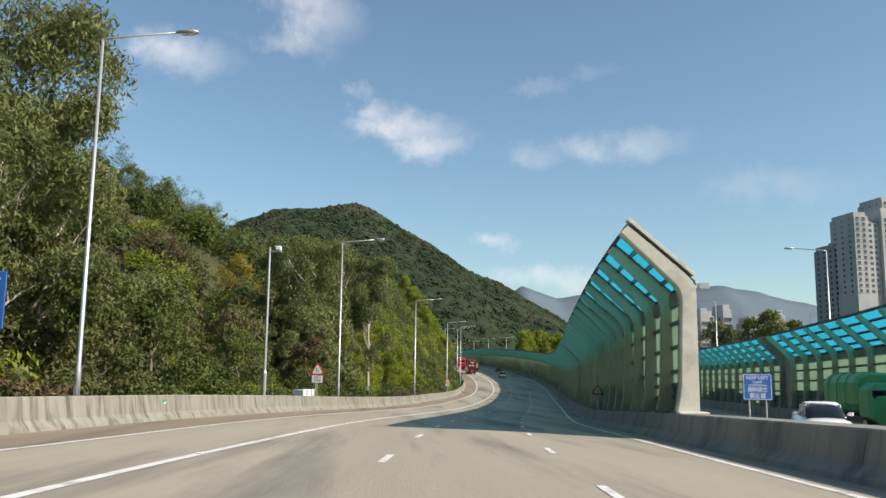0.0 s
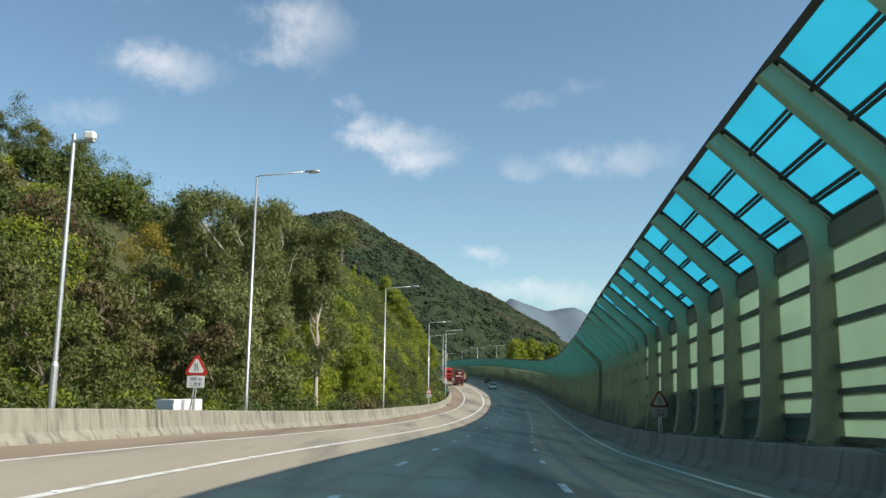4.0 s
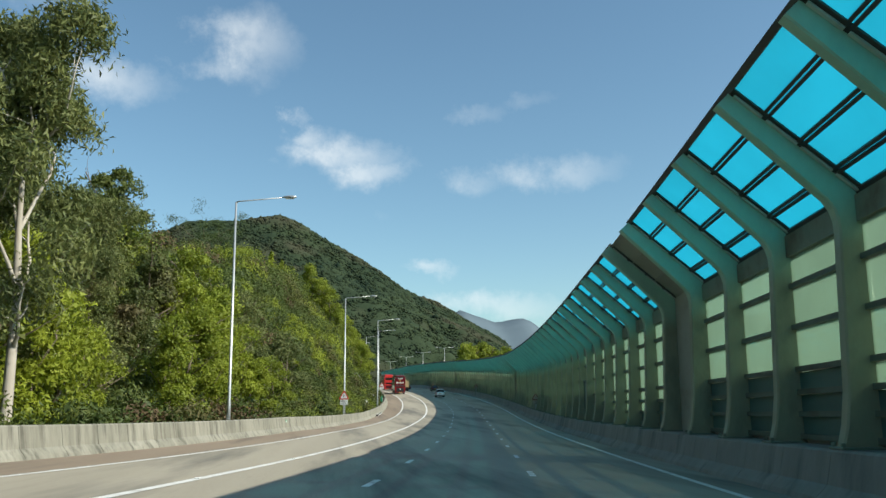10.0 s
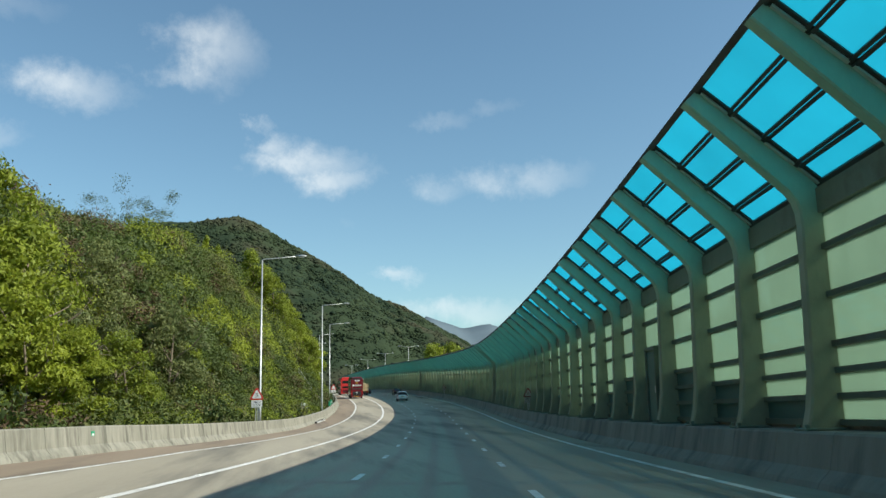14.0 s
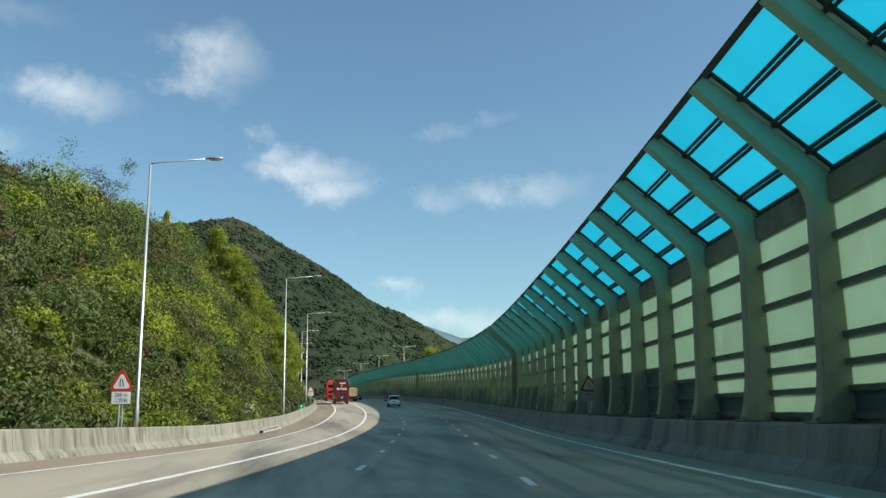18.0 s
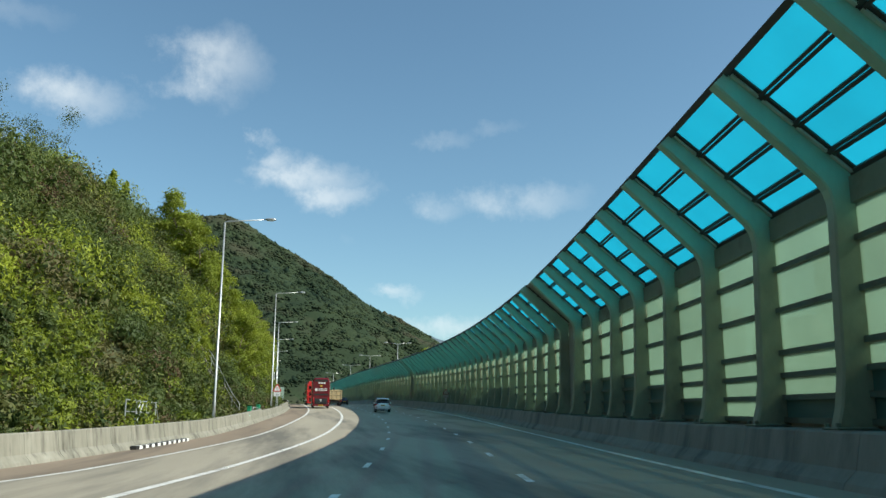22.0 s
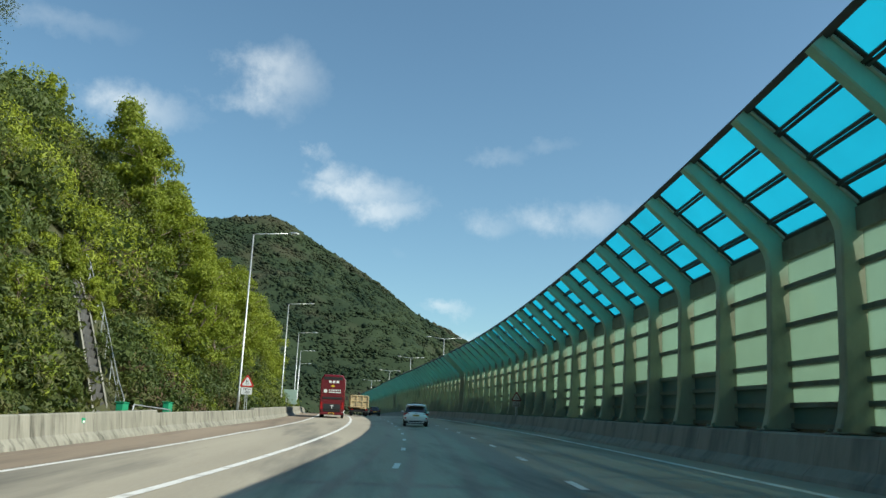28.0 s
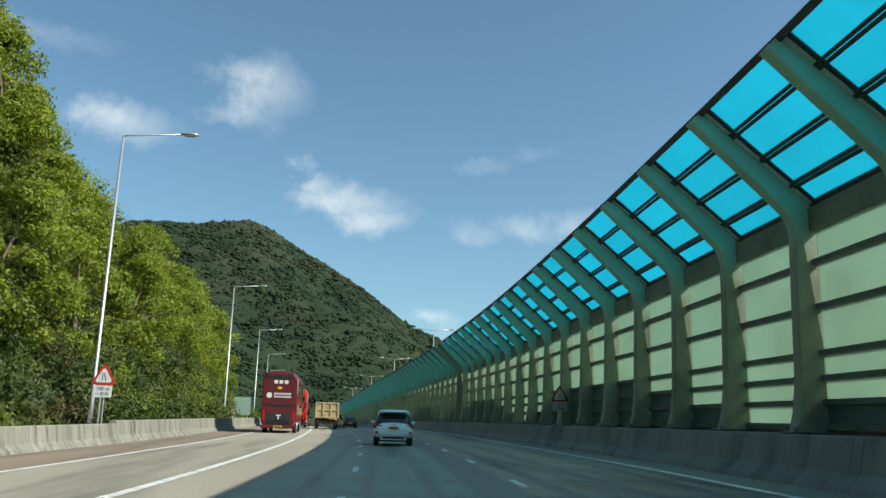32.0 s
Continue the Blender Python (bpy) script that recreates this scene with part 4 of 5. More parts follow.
# ---- plants ----
def cards(name, centres, radii, per, size, material, seed, droop=0.0, long=1.5, parent=None, shell=0.55, tri=False, face=0.0):
    """Leaf sprays: small folded quads filling ellipsoids, as one mesh."""
    r = np.random.default_rng(seed)
    c = np.repeat(np.asarray(centres, float), per, 0)
    rad = np.repeat(np.asarray(radii, float), per, 0)
    n = len(c)
    d = r.standard_normal((n, 3))
    d /= np.linalg.norm(d, axis=1)[:, None]
    d[:, 2] = np.where(d[:, 2] < -0.35, -d[:, 2], d[:, 2])
    rr = shell + (1 - shell) * r.random((n, 1)) ** 0.6
    rr *= 1 + 0.16 * r.standard_normal((n, 1))
    p = c + d * rad * rr
    p[:, 2] -= droop * r.random(n)
    a = r.standard_normal((n, 3)) + d * 0.3
    a[:, 2] = a[:, 2] * (1 + droop) - droop
    a /= np.linalg.norm(a, axis=1)[:, None]
    side = r.standard_normal((n, 3))
    if face:
        nrm = d * face + side * (1 - face)
        nrm /= np.linalg.norm(nrm, axis=1)[:, None]
        a -= nrm * (a * nrm).sum(1)[:, None]
        a /= np.linalg.norm(a, axis=1)[:, None]
        side = nrm
    b = np.cross(a, side)
    b /= np.linalg.norm(b, axis=1)[:, None]
    s = size * (0.6 + 0.8 * r.random((n, 1)))
    a, b = a * s * long * 0.5, b * s * 0.5
    k = 3 if tri else 4
    v = np.stack([p - a, p + b - a * 0.1, p + a - b * 0.6] if tri else [p - a, p + b * 0.8 - a * 0.1, p + a, p - b * 0.8 + a * 0.15], 1)
    me = bpy.data.meshes.new(name)
    me.vertices.add(k * n)
    me.vertices.foreach_set("co", v.reshape(-1).astype(np.float32))
    me.loops.add(k * n)
    me.loops.foreach_set("vertex_index", np.arange(k * n, dtype=np.int32))
    me.polygons.add(n)
    me.polygons.foreach_set("loop_start", np.arange(0, k * n, k, dtype=np.int32))
    me.update(calc_edges=True)
    me.materials.append(material)
    return put(name, me, parent)


def branch(m, r, p, d, length, rad, depth, ends):
    """A crooked limb with side limbs; collects its ends."""
    pts, rads, q = [p], [rad], Vector(p)
    d = Vector(d).normalized()
    steps = 4
    for i in range(steps):
        d = (d + 0.16 * Vector((r.gauss(0, 1), r.gauss(0, 1), r.gauss(0.25, 0.6)))).normalized()
        q = q + d * length / steps
        pts.append(q.copy())
        rads.append(rad * (1 - 0.62 * (i + 1) / steps))
    m.tube(pts, rads, 6 if rad > 0.06 else 4, False)
    if depth <= 0:
        ends.append(q.copy())
        return
    for j in range(r.choice((2, 3))):
        k = r.choice((2, 3, 4))
        side = (d + 0.9 * Vector((r.gauss(0, 1), r.gauss(0, 1), r.gauss(0.2, 0.5)))).normalized()
        branch(m, r, pts[k], side, length * r.uniform(0.5, 0.75), rads[k] * 0.7, depth - 1, ends)


def gum_tree(seed, height=17.0, label="tall gum tree with pale bare trunk and drooping grey-green leaves"):
    r = random.Random(seed)
    t = thing("gum_tree", I4, label, "tree", "gum trees")
    m, ends = Mesh(), []
    lean = Vector((r.uniform(-0.12, 0.12), r.uniform(-0.12, 0.12), 1))
    base = height * r.uniform(0.34, 0.42)
    trunk = [Vector((0, 0, -0.3))]
    for i in range(1, 7):
        trunk.append(trunk[-1] + Vector((lean.x + r.gauss(0, 0.05), lean.y + r.gauss(0, 0.05), 1)) * height * 0.13)
    m.tube(trunk, [0.24, 0.21, 0.18, 0.15, 0.12, 0.09, 0.05], 8, False)
    for k in (2, 3, 3, 4, 4, 5, 5, 6):
        a = r.uniform(0, 6.28)
        branch(m, r, trunk[k], (math.cos(a) * 0.8, math.sin(a) * 0.8, 0.9), height * r.uniform(0.16, 0.26), 0.09, 1, ends)
    m.made("trunk", PALE_BARK, t, smooth=True)
    c = [tuple(e) for e in ends]
    rad = [(r.uniform(0.9, 1.7), r.uniform(0.9, 1.7), r.uniform(1.0, 1.9)) for _ in ends]
    cards("crown", c, rad, 1050, 0.13, LEAF_GUM, seed, 0.8, 2.4, t, 0.35, True, 0.45)
    return t


def broad_tree(seed, height, leaf, label, group, name="broadleaf_tree", per=330, spread=0.30, size=0.165, tri=True):
    r = random.Random(seed)
    t = thing(name, I4, label, "tree", group)
    m, ends = Mesh(), []
    trunk = [Vector((0, 0, -0.3)), Vector((r.gauss(0, 0.1), r.gauss(0, 0.1), height * 0.2)), Vector((r.gauss(0, 0.25), r.gauss(0, 0.25), height * 0.45)), Vector((r.gauss(0, 0.4), r.gauss(0, 0.4), height * 0.72))]
    m.tube(trunk, [0.15, 0.12, 0.09, 0.05], 7, False)
    for k in (1, 1, 2, 2, 3, 3):
        a = r.uniform(0, 6.28)
        branch(m, r, trunk[k], (math.cos(a), math.sin(a), 0.7), height * r.uniform(0.22, 0.32), 0.06, 1, ends)
    m.made("trunk", BARK, t, smooth=True)
    c, rad = [], []
    for i in range(26):
        a, f = r.uniform(0, 6.28), r.random()
        z = height * (0.10 + 0.82 * i / 25)
        w = height * spread * (math.sin(math.pi * min(1, 0.16 + 0.80 * i / 25)) ** 0.7)
        c.append((math.cos(a) * w * f**0.5, math.sin(a) * w * f**0.5, z))
        k = r.uniform(0.075, 0.14) * height
        rad.append((k, k, k * r.uniform(0.7, 1.0)))
    cards("crown", c, rad, per, size, leaf, seed, 0.12, 1.5, t, 0.6, tri, 0.6)
    return t


def sparse_tree(seed, height):
    r = random.Random(seed)
    t = thing("sparse_tree", I4, "thin dark tree with sparse feathery twigs on the crest", "tree", "trees on the crest")
    m, ends = Mesh(), []
    branch(m, r, (0, 0, -0.3), (0.05, 0, 1), height * 0.6, 0.2, 3, ends)
    branch(m, r, (0.8, 0.4, -0.3), (-0.1, 0.1, 1), height * 0.55, 0.16, 3, ends)
    m.made("trunk", BARK, t, smooth=True)
    cards("crown", [tuple(e) for e in ends], [(1.15, 1.15, 1.3)] * len(ends), 120, 0.10, LEAF_DARK, seed, 0.1, 2.2, t, 0.2)
    return t


def conifer(seed, height):
    r = random.Random(seed)
    t = thing("conifer", I4, "narrow light green conifer on the hill crest", "tree", "trees on the crest")
    Mesh().tube([(0, 0, -0.3), (0.1, 0, height * 0.5), (0.05, 0.1, height)], [0.16, 0.1, 0.03], 7, False).made("trunk", BARK, t)
    c, rad = [], []
    for i in range(16):
        z, a = height * (0.12 + 0.86 * i / 15), r.uniform(0, 6.28)
        w = 0.34 * height * (1 - i / 16) ** 0.8 * r.uniform(0.5, 1.0)
        c.append((w * 0.6 * math.cos(a), w * 0.6 * math.sin(a), z))
        rad.append((w * 0.75 + 0.2, w * 0.75 + 0.2, 0.5))
    cards("crown", c, rad, 130, 0.3, LEAF_LIGHT, seed, 0.1, 1.6, t, 0.4)
    return t


def stand(y, u, sink=0.15, turn=0.0, size=1.0):
    x, yy, _ = road(y, u)
    return pose(x, yy, float(ground_z(x, yy)) - sink, 0, 0, turn) @ Matrix.Diagonal((size, size, size, 1))


def plant(tree, spots, seed):
    """Copies of a tree at (y, u, size)."""
    r = random.Random(seed)
    first = True
    for y, u, s in spots:
        m = stand(y, u, 0.15, r.uniform(0, 360))
        if first:
            tree.matrix_basis, first = m @ Matrix.Diagonal((s, s, s, 1)), False
            continue
        o = copy_thing(tree, m)
        o.scale = (s, s, s * r.uniform(0.92, 1.08))


plant(gum_tree(11), [(37, -21.9, 1.15), (98.8, -22.5, 1.1), (106, -22, 0.75), (30, -27, 1.1)], 1)
plant(gum_tree(12), [(89.4, -15.2, 0.93), (43, -24, 1.05), (85, -19.5, 0.95), (-6, -20, 1.0)], 2)
plant(gum_tree(13), [(94.5, -20.5, 1.0), (33, -20.4, 1.0), (82, -21.5, 0.95)], 3)
r_ = random.Random(5)
low = [(y + r_.uniform(-1.5, 1.5), r_.uniform(-19, -15.8), r_.uniform(0.65, 0.95)) for y in range(34, 84, 6)]
plant(broad_tree(21, 7.5, LEAF_HILL, "dense olive-green roadside tree", "roadside trees"), low + [(y + r_.uniform(-2, 2), r_.uniform(-30, -20), r_.uniform(0.9, 1.3)) for y in range(20, 130, 6)] + [(200, 58, 3.0), (206, 66, 2.8), (196, 72, 3.1), (212, 52, 2.6)], 4)
plant(broad_tree(22, 8.0, LEAF_LIGHT, "bright yellow-green willowy roadside tree", "roadside trees"),
      [(y + r_.uniform(-1.5, 1.5), r_.uniform(-18.0, -15.6), r_.uniform(0.75, 1.05)) for y in range(86, 136, 5)] + [(125, -19, 1.15), (128, -22, 1.2), (122.5, -20.5, 1.1), (246.5, -20.5, 1.2), (247.8, -21.8, 1.1), (249, -23.5, 1.3), (252, -26, 1.3), (255, -28.5, 1.4)]
      + [(y + r_.uniform(-1.5, 1.5), r_.uniform(-22, -16.2), r_.uniform(0.75, 1.15)) for y in range(236, 318, 3)], 5)
plant(broad_tree(23, 8.5, LEAF_GUM, "grey-green roadside tree with loose crown", "roadside trees"),
      [(y + r_.uniform(-2, 2), r_.uniform(-23, -16.5), r_.uniform(0.7, 1.1)) for y in range(98, 150, 6)] + [(74, -17.5, 1.0), (78.5, -18.5, 1.1), (82, -17.5, 1.1), (86.5, -18, 1.15)] + [(y + r_.uniform(-2, 2), r_.uniform(-34, -24), r_.uniform(0.9, 1.3)) for y in range(40, 110, 7)] + [(118, -47, 0.75), (112, -50, 0.85), (121, -43, 0.6), (108, -53, 0.9), (104, -56, 0.9), (99, -58, 0.95), (115, -44, 0.6)], 6)
plant(broad_tree(24, 4.6, LEAF_DARK, "small round dark tree on the slope", "slope trees", per=210, size=0.2, tri=True),
      [(r_.uniform(128, 300), r_.uniform(-44, -17), r_.uniform(0.4, 0.8)) for _ in range(55)], 7)
plant(broad_tree(25, 5.0, LEAF_LIGHT, "light green tree on the slope", "slope trees", per=210, size=0.2, tri=True),
      [(r_.uniform(150, 300), r_.uniform(-42, -17), r_.uniform(0.4, 0.8)) for _ in range(34)] + [(r_.uniform(380, 412), r_.uniform(31, 50), r_.uniform(2.7, 3.7)) for _ in range(12)], 8)
plant(broad_tree(26, 11.0, LEAF_YELLOW, "tree with yellowing autumn leaves", "autumn trees", per=260), [(93, -31, 0.95), (84, -29, 0.6), (57, -24, 0.5)], 9)
sparse = sparse_tree(31, 10.0)
plant(sparse, [(265, -51.0, 1.45), (262, -48.5, 1.0)] + [(y, u, s) for y, u, s in ((118, -47, 0.75), (112, -50, 0.6), (121, -43, 0.65), (108, -52, 0.8), (124, -40, 0.55), (116, -54, 0.7), (104, -56, 0.8))], 10)
plant(conifer(32, 7.5), [(259, -37.2, 1.1), (255, -34.6, 0.9), (252, -37.5, 0.6)], 11)

# undergrowth and canopy of the hillside
# low bushes by the road, larger rounded crowns up the slope
ZONES = [(1500, 0.0, 7.0, 0.7, 1.5, 330, 0.14), (1150, 6.0, 19.0, 1.1, 2.6, 640, 0.17), (1150, 17.0, 60.0, 1.7, 3.6, 820, 0.23)]
KINDS = (("hillside_bracken", LEAF_BRONZE, "rusty brown dead scrub on the hillside"), ("hillside_scrub", LEAF_DARK, "dark green scrub on the hillside"),
         ("hillside_shrubs", LEAF_HILL, "dense olive-green scrub covering the hillside"), ("hillside_bushes", LEAF_LIGHT, "bright yellow-green bushes on the hillside"))
for z_, (nb, d0, d1, r0, r1, per, size) in enumerate(ZONES):
    hy, hd = rng.uniform(18, 335, nb), d0 + (d1 - d0) * rng.uniform(0, 1, nb) ** (1.0 if z_ < 2 else 1.35)
    hu = -13.4 - hd
    off = hy - 212.6 - 1.83 * (-14.4 - hu)
    on_steps = (off > -6.5) & (off < 2.2) & (hu > -23)
    hy[on_steps & (off > -2.4)] -= 10.0
    hs = r0 + (r1 - r0) * rng.random(nb) ** 1.6
    hs = np.where(on_steps & (off <= -2.4), 0.55, hs)
    hp = road(hy, hu)
    rad = np.stack([hs, hs, hs * rng.uniform(0.75, 1.15, nb)], -1)
    cen = np.stack([hp[:, 0], hp[:, 1], ground_z(hp[:, 0], hp[:, 1]) + hs * rng.uniform(0.0, 1.15, nb)], -1)
    tone = 1.2 * fbm(hp[:, 0], hp[:, 1], 6.5, 3.1, 3) + rng.normal(0, 0.45, nb) + np.clip((hy - 215) / 50, 0, 1) * 0.6 - np.clip((hy - 300) / 20, 0, 1) * 0.2
    kind = np.select([tone < -0.68, tone < 0.0, tone < 0.48], [0, 1, 2], 3)
    for i, (nm, mt, lab) in enumerate(KINDS):
        pick = kind == i
        # darker inner leaves fill the gaps: shade between bushes put in as colour
        tagged(cards("hillside_foliage", cen[pick] - np.array((0, 0, 0.2)), rad[pick] * 0.8, 90, 0.28 + 0.16 * z_, LEAF_DARK, 70 + i + 10 * z_, 0.05, 1.3, None, 0.3), "shade-dark inner leaves of the " + lab.split(" ", 1)[1], "shrubs", kind="stuff")
        tagged(cards(nm, cen[pick], rad[pick], per, size, mt, 40 + i + 10 * z_, 0.08, 1.7, None, 0.76, True, 0.6), lab, "shrubs", kind="stuff")
# ground cover between the bushes
NG = 5200
gy_, gd_ = rng.uniform(70, 325, NG), rng.uniform(0, 1, NG) ** 1.3 * 26
gu_ = -12.9 - gd_
clear = abs(gy_ - 212.6 - 1.83 * (-14.4 - gu_)) < 1.3
gy_[clear] -= 4.0
gp_ = road(gy_, gu_)
gs_ = rng.uniform(0.5, 1.0, NG)
tagged(cards("ground_cover", np.stack([gp_[:, 0], gp_[:, 1], ground_z(gp_[:, 0], gp_[:, 1]) + 0.15], -1), np.stack([gs_, gs_, gs_ * 0.45], -1), 75, 0.19, LEAF_HILL, 61, 0.0, 2.0, None, 0.4, True), "low grass and creepers covering the slope between bushes", "ground cover", kind="stuff")
ny_ = rng.uniform(20, 340, 900)
nu_ = rng.uniform(-14.4, -12.6, 900)
np_ = road(ny_, nu_)
nz_ = ground_z(np_[:, 0], np_[:, 1])
ns_ = rng.uniform(0.25, 0.6, 900)
tagged(cards("verge_grass", np.stack([np_[:, 0], np_[:, 1], nz_ + 0.2], -1), np.stack([ns_, ns_, ns_ * 1.6], -1), 40, 0.16, LEAF_HILL, 51, 0.0, 3.4, None, 0.3), "dry tufts of grass behind the parapet", "grass", kind="stuff")


# ---- vehicles ----
def ring(y, w, z0, z1, n=16, e=3.2):
    """A rounded-box cross-section at y: half width w, from z0 to z1."""
    out = []
    for j in range(n):
        a = 2 * math.pi * (j + 0.5) / n
        c, s = math.cos(a), math.sin(a)
        k = (abs(c) ** e + abs(s) ** e) ** (-1 / e)
        out.append((w * k * c, y, (z0 + z1) / 2 + (z1 - z0) / 2 * k * s))
    return out


def wheel(parent, x, y, r, w, side):
    t = Mesh().tube([(x - w / 2, y, r), (x - w / 2 + 0.03, y, r), (x + w / 2 - 0.03, y, r), (x + w / 2, y, r)], [r * 0.86, r, r, r * 0.86], 20).made("wheel", RUBBER, parent)
    xo = x + side * w / 2
    rim = Mesh().tube([(xo - side * 0.02, y, r), (xo + side * 0.012, y, r)], [r * 0.66, r * 0.62], 16)
    rim.made("rim", GALV, t)


def car(name, m, body_mat, label, sections, cabin, L, W, wheels):
    """Sections: (y, half width, z0, z1) from tail to nose; cabin likewise."""
    c = thing(name, m, label, "car", "cars on the road")
    Mesh().loft([ring(*s) for s in sections]).made("body", body_mat, c, smooth=True)
    Mesh().loft([ring(y, w, z0, z1, 16, 4.5) for y, w, z0, z1 in cabin]).made("glazing", GLASS, c, smooth=True)
    roof = [(y, w * 0.93, z1 - 0.07, z1 + 0.025) for y, w, z0, z1 in cabin[1:-1]]
    Mesh().loft([ring(*s) for s in roof]).made("roof", body_mat, c, smooth=True)
    for y, r in wheels:
        for s in (-1, 1):
            wheel(c, s * (W / 2 - 0.13), y, r, 0.24, s)
    for s in (-1, 1):       # pillars, mirrors
        p = Mesh()
        for k in range(1, len(cabin) - 1):
            y, w, z0, z1 = cabin[k]
            p.tube([(s * (w + 0.012), y, z0 + 0.05), (s * w * 0.95, y, z1 - 0.03)], 0.035, 6)
        p.made("pillar", body_mat, c)
        mir = Mesh().loft([ring(cabin[-2][0] - 0.05 + d, k, -0.07, 0.07, 10) for d, k in ((-0.06, 0.09), (0.0, 0.12), (0.08, 0.05))])
        mir.made("mirror", body_mat, c, Matrix.Translation((s * (W / 2 + 0.07), 0, cabin[1][2] + 0.12)))
    return c


SUV_S = [(-2.42, 0.72, 0.55, 0.98), (-2.36, 0.88, 0.36, 1.08), (-2.15, 0.94, 0.28, 1.14), (-1.4, 0.95, 0.25, 1.10), (0.0, 0.94, 0.25, 1.06), (1.0, 0.94, 0.25, 1.05), (1.7, 0.92, 0.27, 1.02), (2.2, 0.84, 0.32, 0.92), (2.42, 0.62, 0.42, 0.80)]
SUV_C = [(-2.28, 0.84, 0.98, 1.12), (-1.85, 0.77, 1.0, 1.58), (-1.2, 0.79, 1.0, 1.66), (0.1, 0.78, 1.0, 1.65), (0.75, 0.76, 1.0, 1.50), (1.45, 0.78, 0.98, 1.06)]
suv = car("white_suv", spot(244.0, 0.1, 0.0, True, -2), CAR_WHITE, "white crossover car with dark rear glass and red tail lamps", SUV_S, SUV_C, 4.85, 1.9, ((-1.45, 0.37), (1.4, 0.37)))
Mesh().loft([ring(y, w, z0, z1, 16, 4) for y, w, z0, z1 in ((-2.46, 0.80, 0.28, 0.44), (-2.40, 0.93, 0.24, 0.46), (-2.1, 0.955, 0.22, 0.42))]).made("rear_bumper", RUBBER, suv, label="black lower bumper")
Mesh().box(-0.62, 0.62, -2.475, -2.44, 0.30, 0.36, 0.012).made("skid_plate", GALV, suv)
for s in (-1, 1):
    Mesh().loft([[(s * 0.50, -2.41, 0.98), (s * 0.52, -2.42, 0.90), (s * 0.92, -2.36, 0.82), (s * 0.93, -2.34, 1.02)], [(s * 0.50, -2.36, 0.98), (s * 0.52, -2.36, 0.90), (s * 0.965, -2.15, 0.86), (s * 0.965, -2.12, 1.03)]]).made("tail_lamp", TAIL, suv)
    Mesh().tube([(s * 0.58, -2.49, 0.40), (s * 0.58, -2.42, 0.40)], 0.055, 10).made("exhaust", GALV, suv)
    Mesh().box(s * 0.80 - 0.07, s * 0.80 + 0.07, -2.462, -2.44, 0.60, 0.70, 0.01).made("reflector", TAIL, suv)
plate = Mesh().box(-0.26, 0.26, -2.455, -2.42, 0.80, 0.92, 0.006).made("number_plate", PLATE, suv)
Mesh().box(-0.19, 0.19, -2.459, -2.455, 0.83, 0.89).made("bar", BLACK, plate)
Mesh().tube([(-0.06, -2.43, 1.02), (0.06, -2.43, 1.02)], 0.035, 10).made("badge", GALV, suv)
Mesh().loft([ring(y, w, z0, z1, 12) for y, w, z0, z1 in ((-2.22, 0.60, 1.60, 1.64), (-1.9, 0.70, 1.62, 1.70), (-1.6, 0.70, 1.64, 1.72))]).made("spoiler", CAR_WHITE, suv)
Mesh().tube([(0.0, -2.23, 1.12), (-0.28, -2.17, 1.18)], 0.012, 5).made("rear_wiper", BLACK, suv)

SED_S = [(-2.3, 0.70, 0.50, 0.92), (-2.2, 0.86, 0.30, 1.0), (-1.4, 0.90, 0.22, 0.98), (0.0, 0.90, 0.22, 0.93), (1.2, 0.89, 0.22, 0.90), (1.9, 0.84, 0.24, 0.80), (2.25, 0.62, 0.34, 0.66)]
SED_C = [(-1.75, 0.70, 0.88, 0.96), (-1.1, 0.64, 0.90, 1.36), (-0.3, 0.64, 0.90, 1.44), (0.4, 0.63, 0.90, 1.40), (1.25, 0.70, 0.86, 0.92)]


def saloon(m, paint, label, rear):
    c = car("saloon_car", m, paint, label, SED_S, SED_C, 4.6, 1.8, ((-1.35, 0.32), (1.35, 0.32)))
    for s in (-1, 1):
        Mesh().box(s * 0.62 - 0.2, s * 0.62 + 0.2, -2.31, -2.2, 0.74, 0.86, 0.02).made("tail_lamp", TAIL, c)
        Mesh().box(s * 0.58 - 0.17, s * 0.58 + 0.17, 2.08, 2.20, 0.55, 0.68, 0.03).made("headlamp", GLASS, c)
    Mesh().box(-0.4, 0.4, 2.2, 2.27, 0.40, 0.52, 0.015).made("grille", BLACK, c)
    Mesh().box(-0.26, 0.26, -2.33, -2.29, 0.60, 0.71, 0.006).made("number_plate", PLATE, c)
    return c


saloon(spot(318, 0.0, 0, True), CAR_DARK, "dark saloon car driving ahead", True)
saloon(spot(286, 3.65, 0, True), CAR_DARK, "black saloon car in the lane beside the barrier", True)
saloon(spot(33.5, 13.3, -0.05, turn=168), CAR_WHITE, "pearl white saloon car with dark windscreen on the opposite road", False)


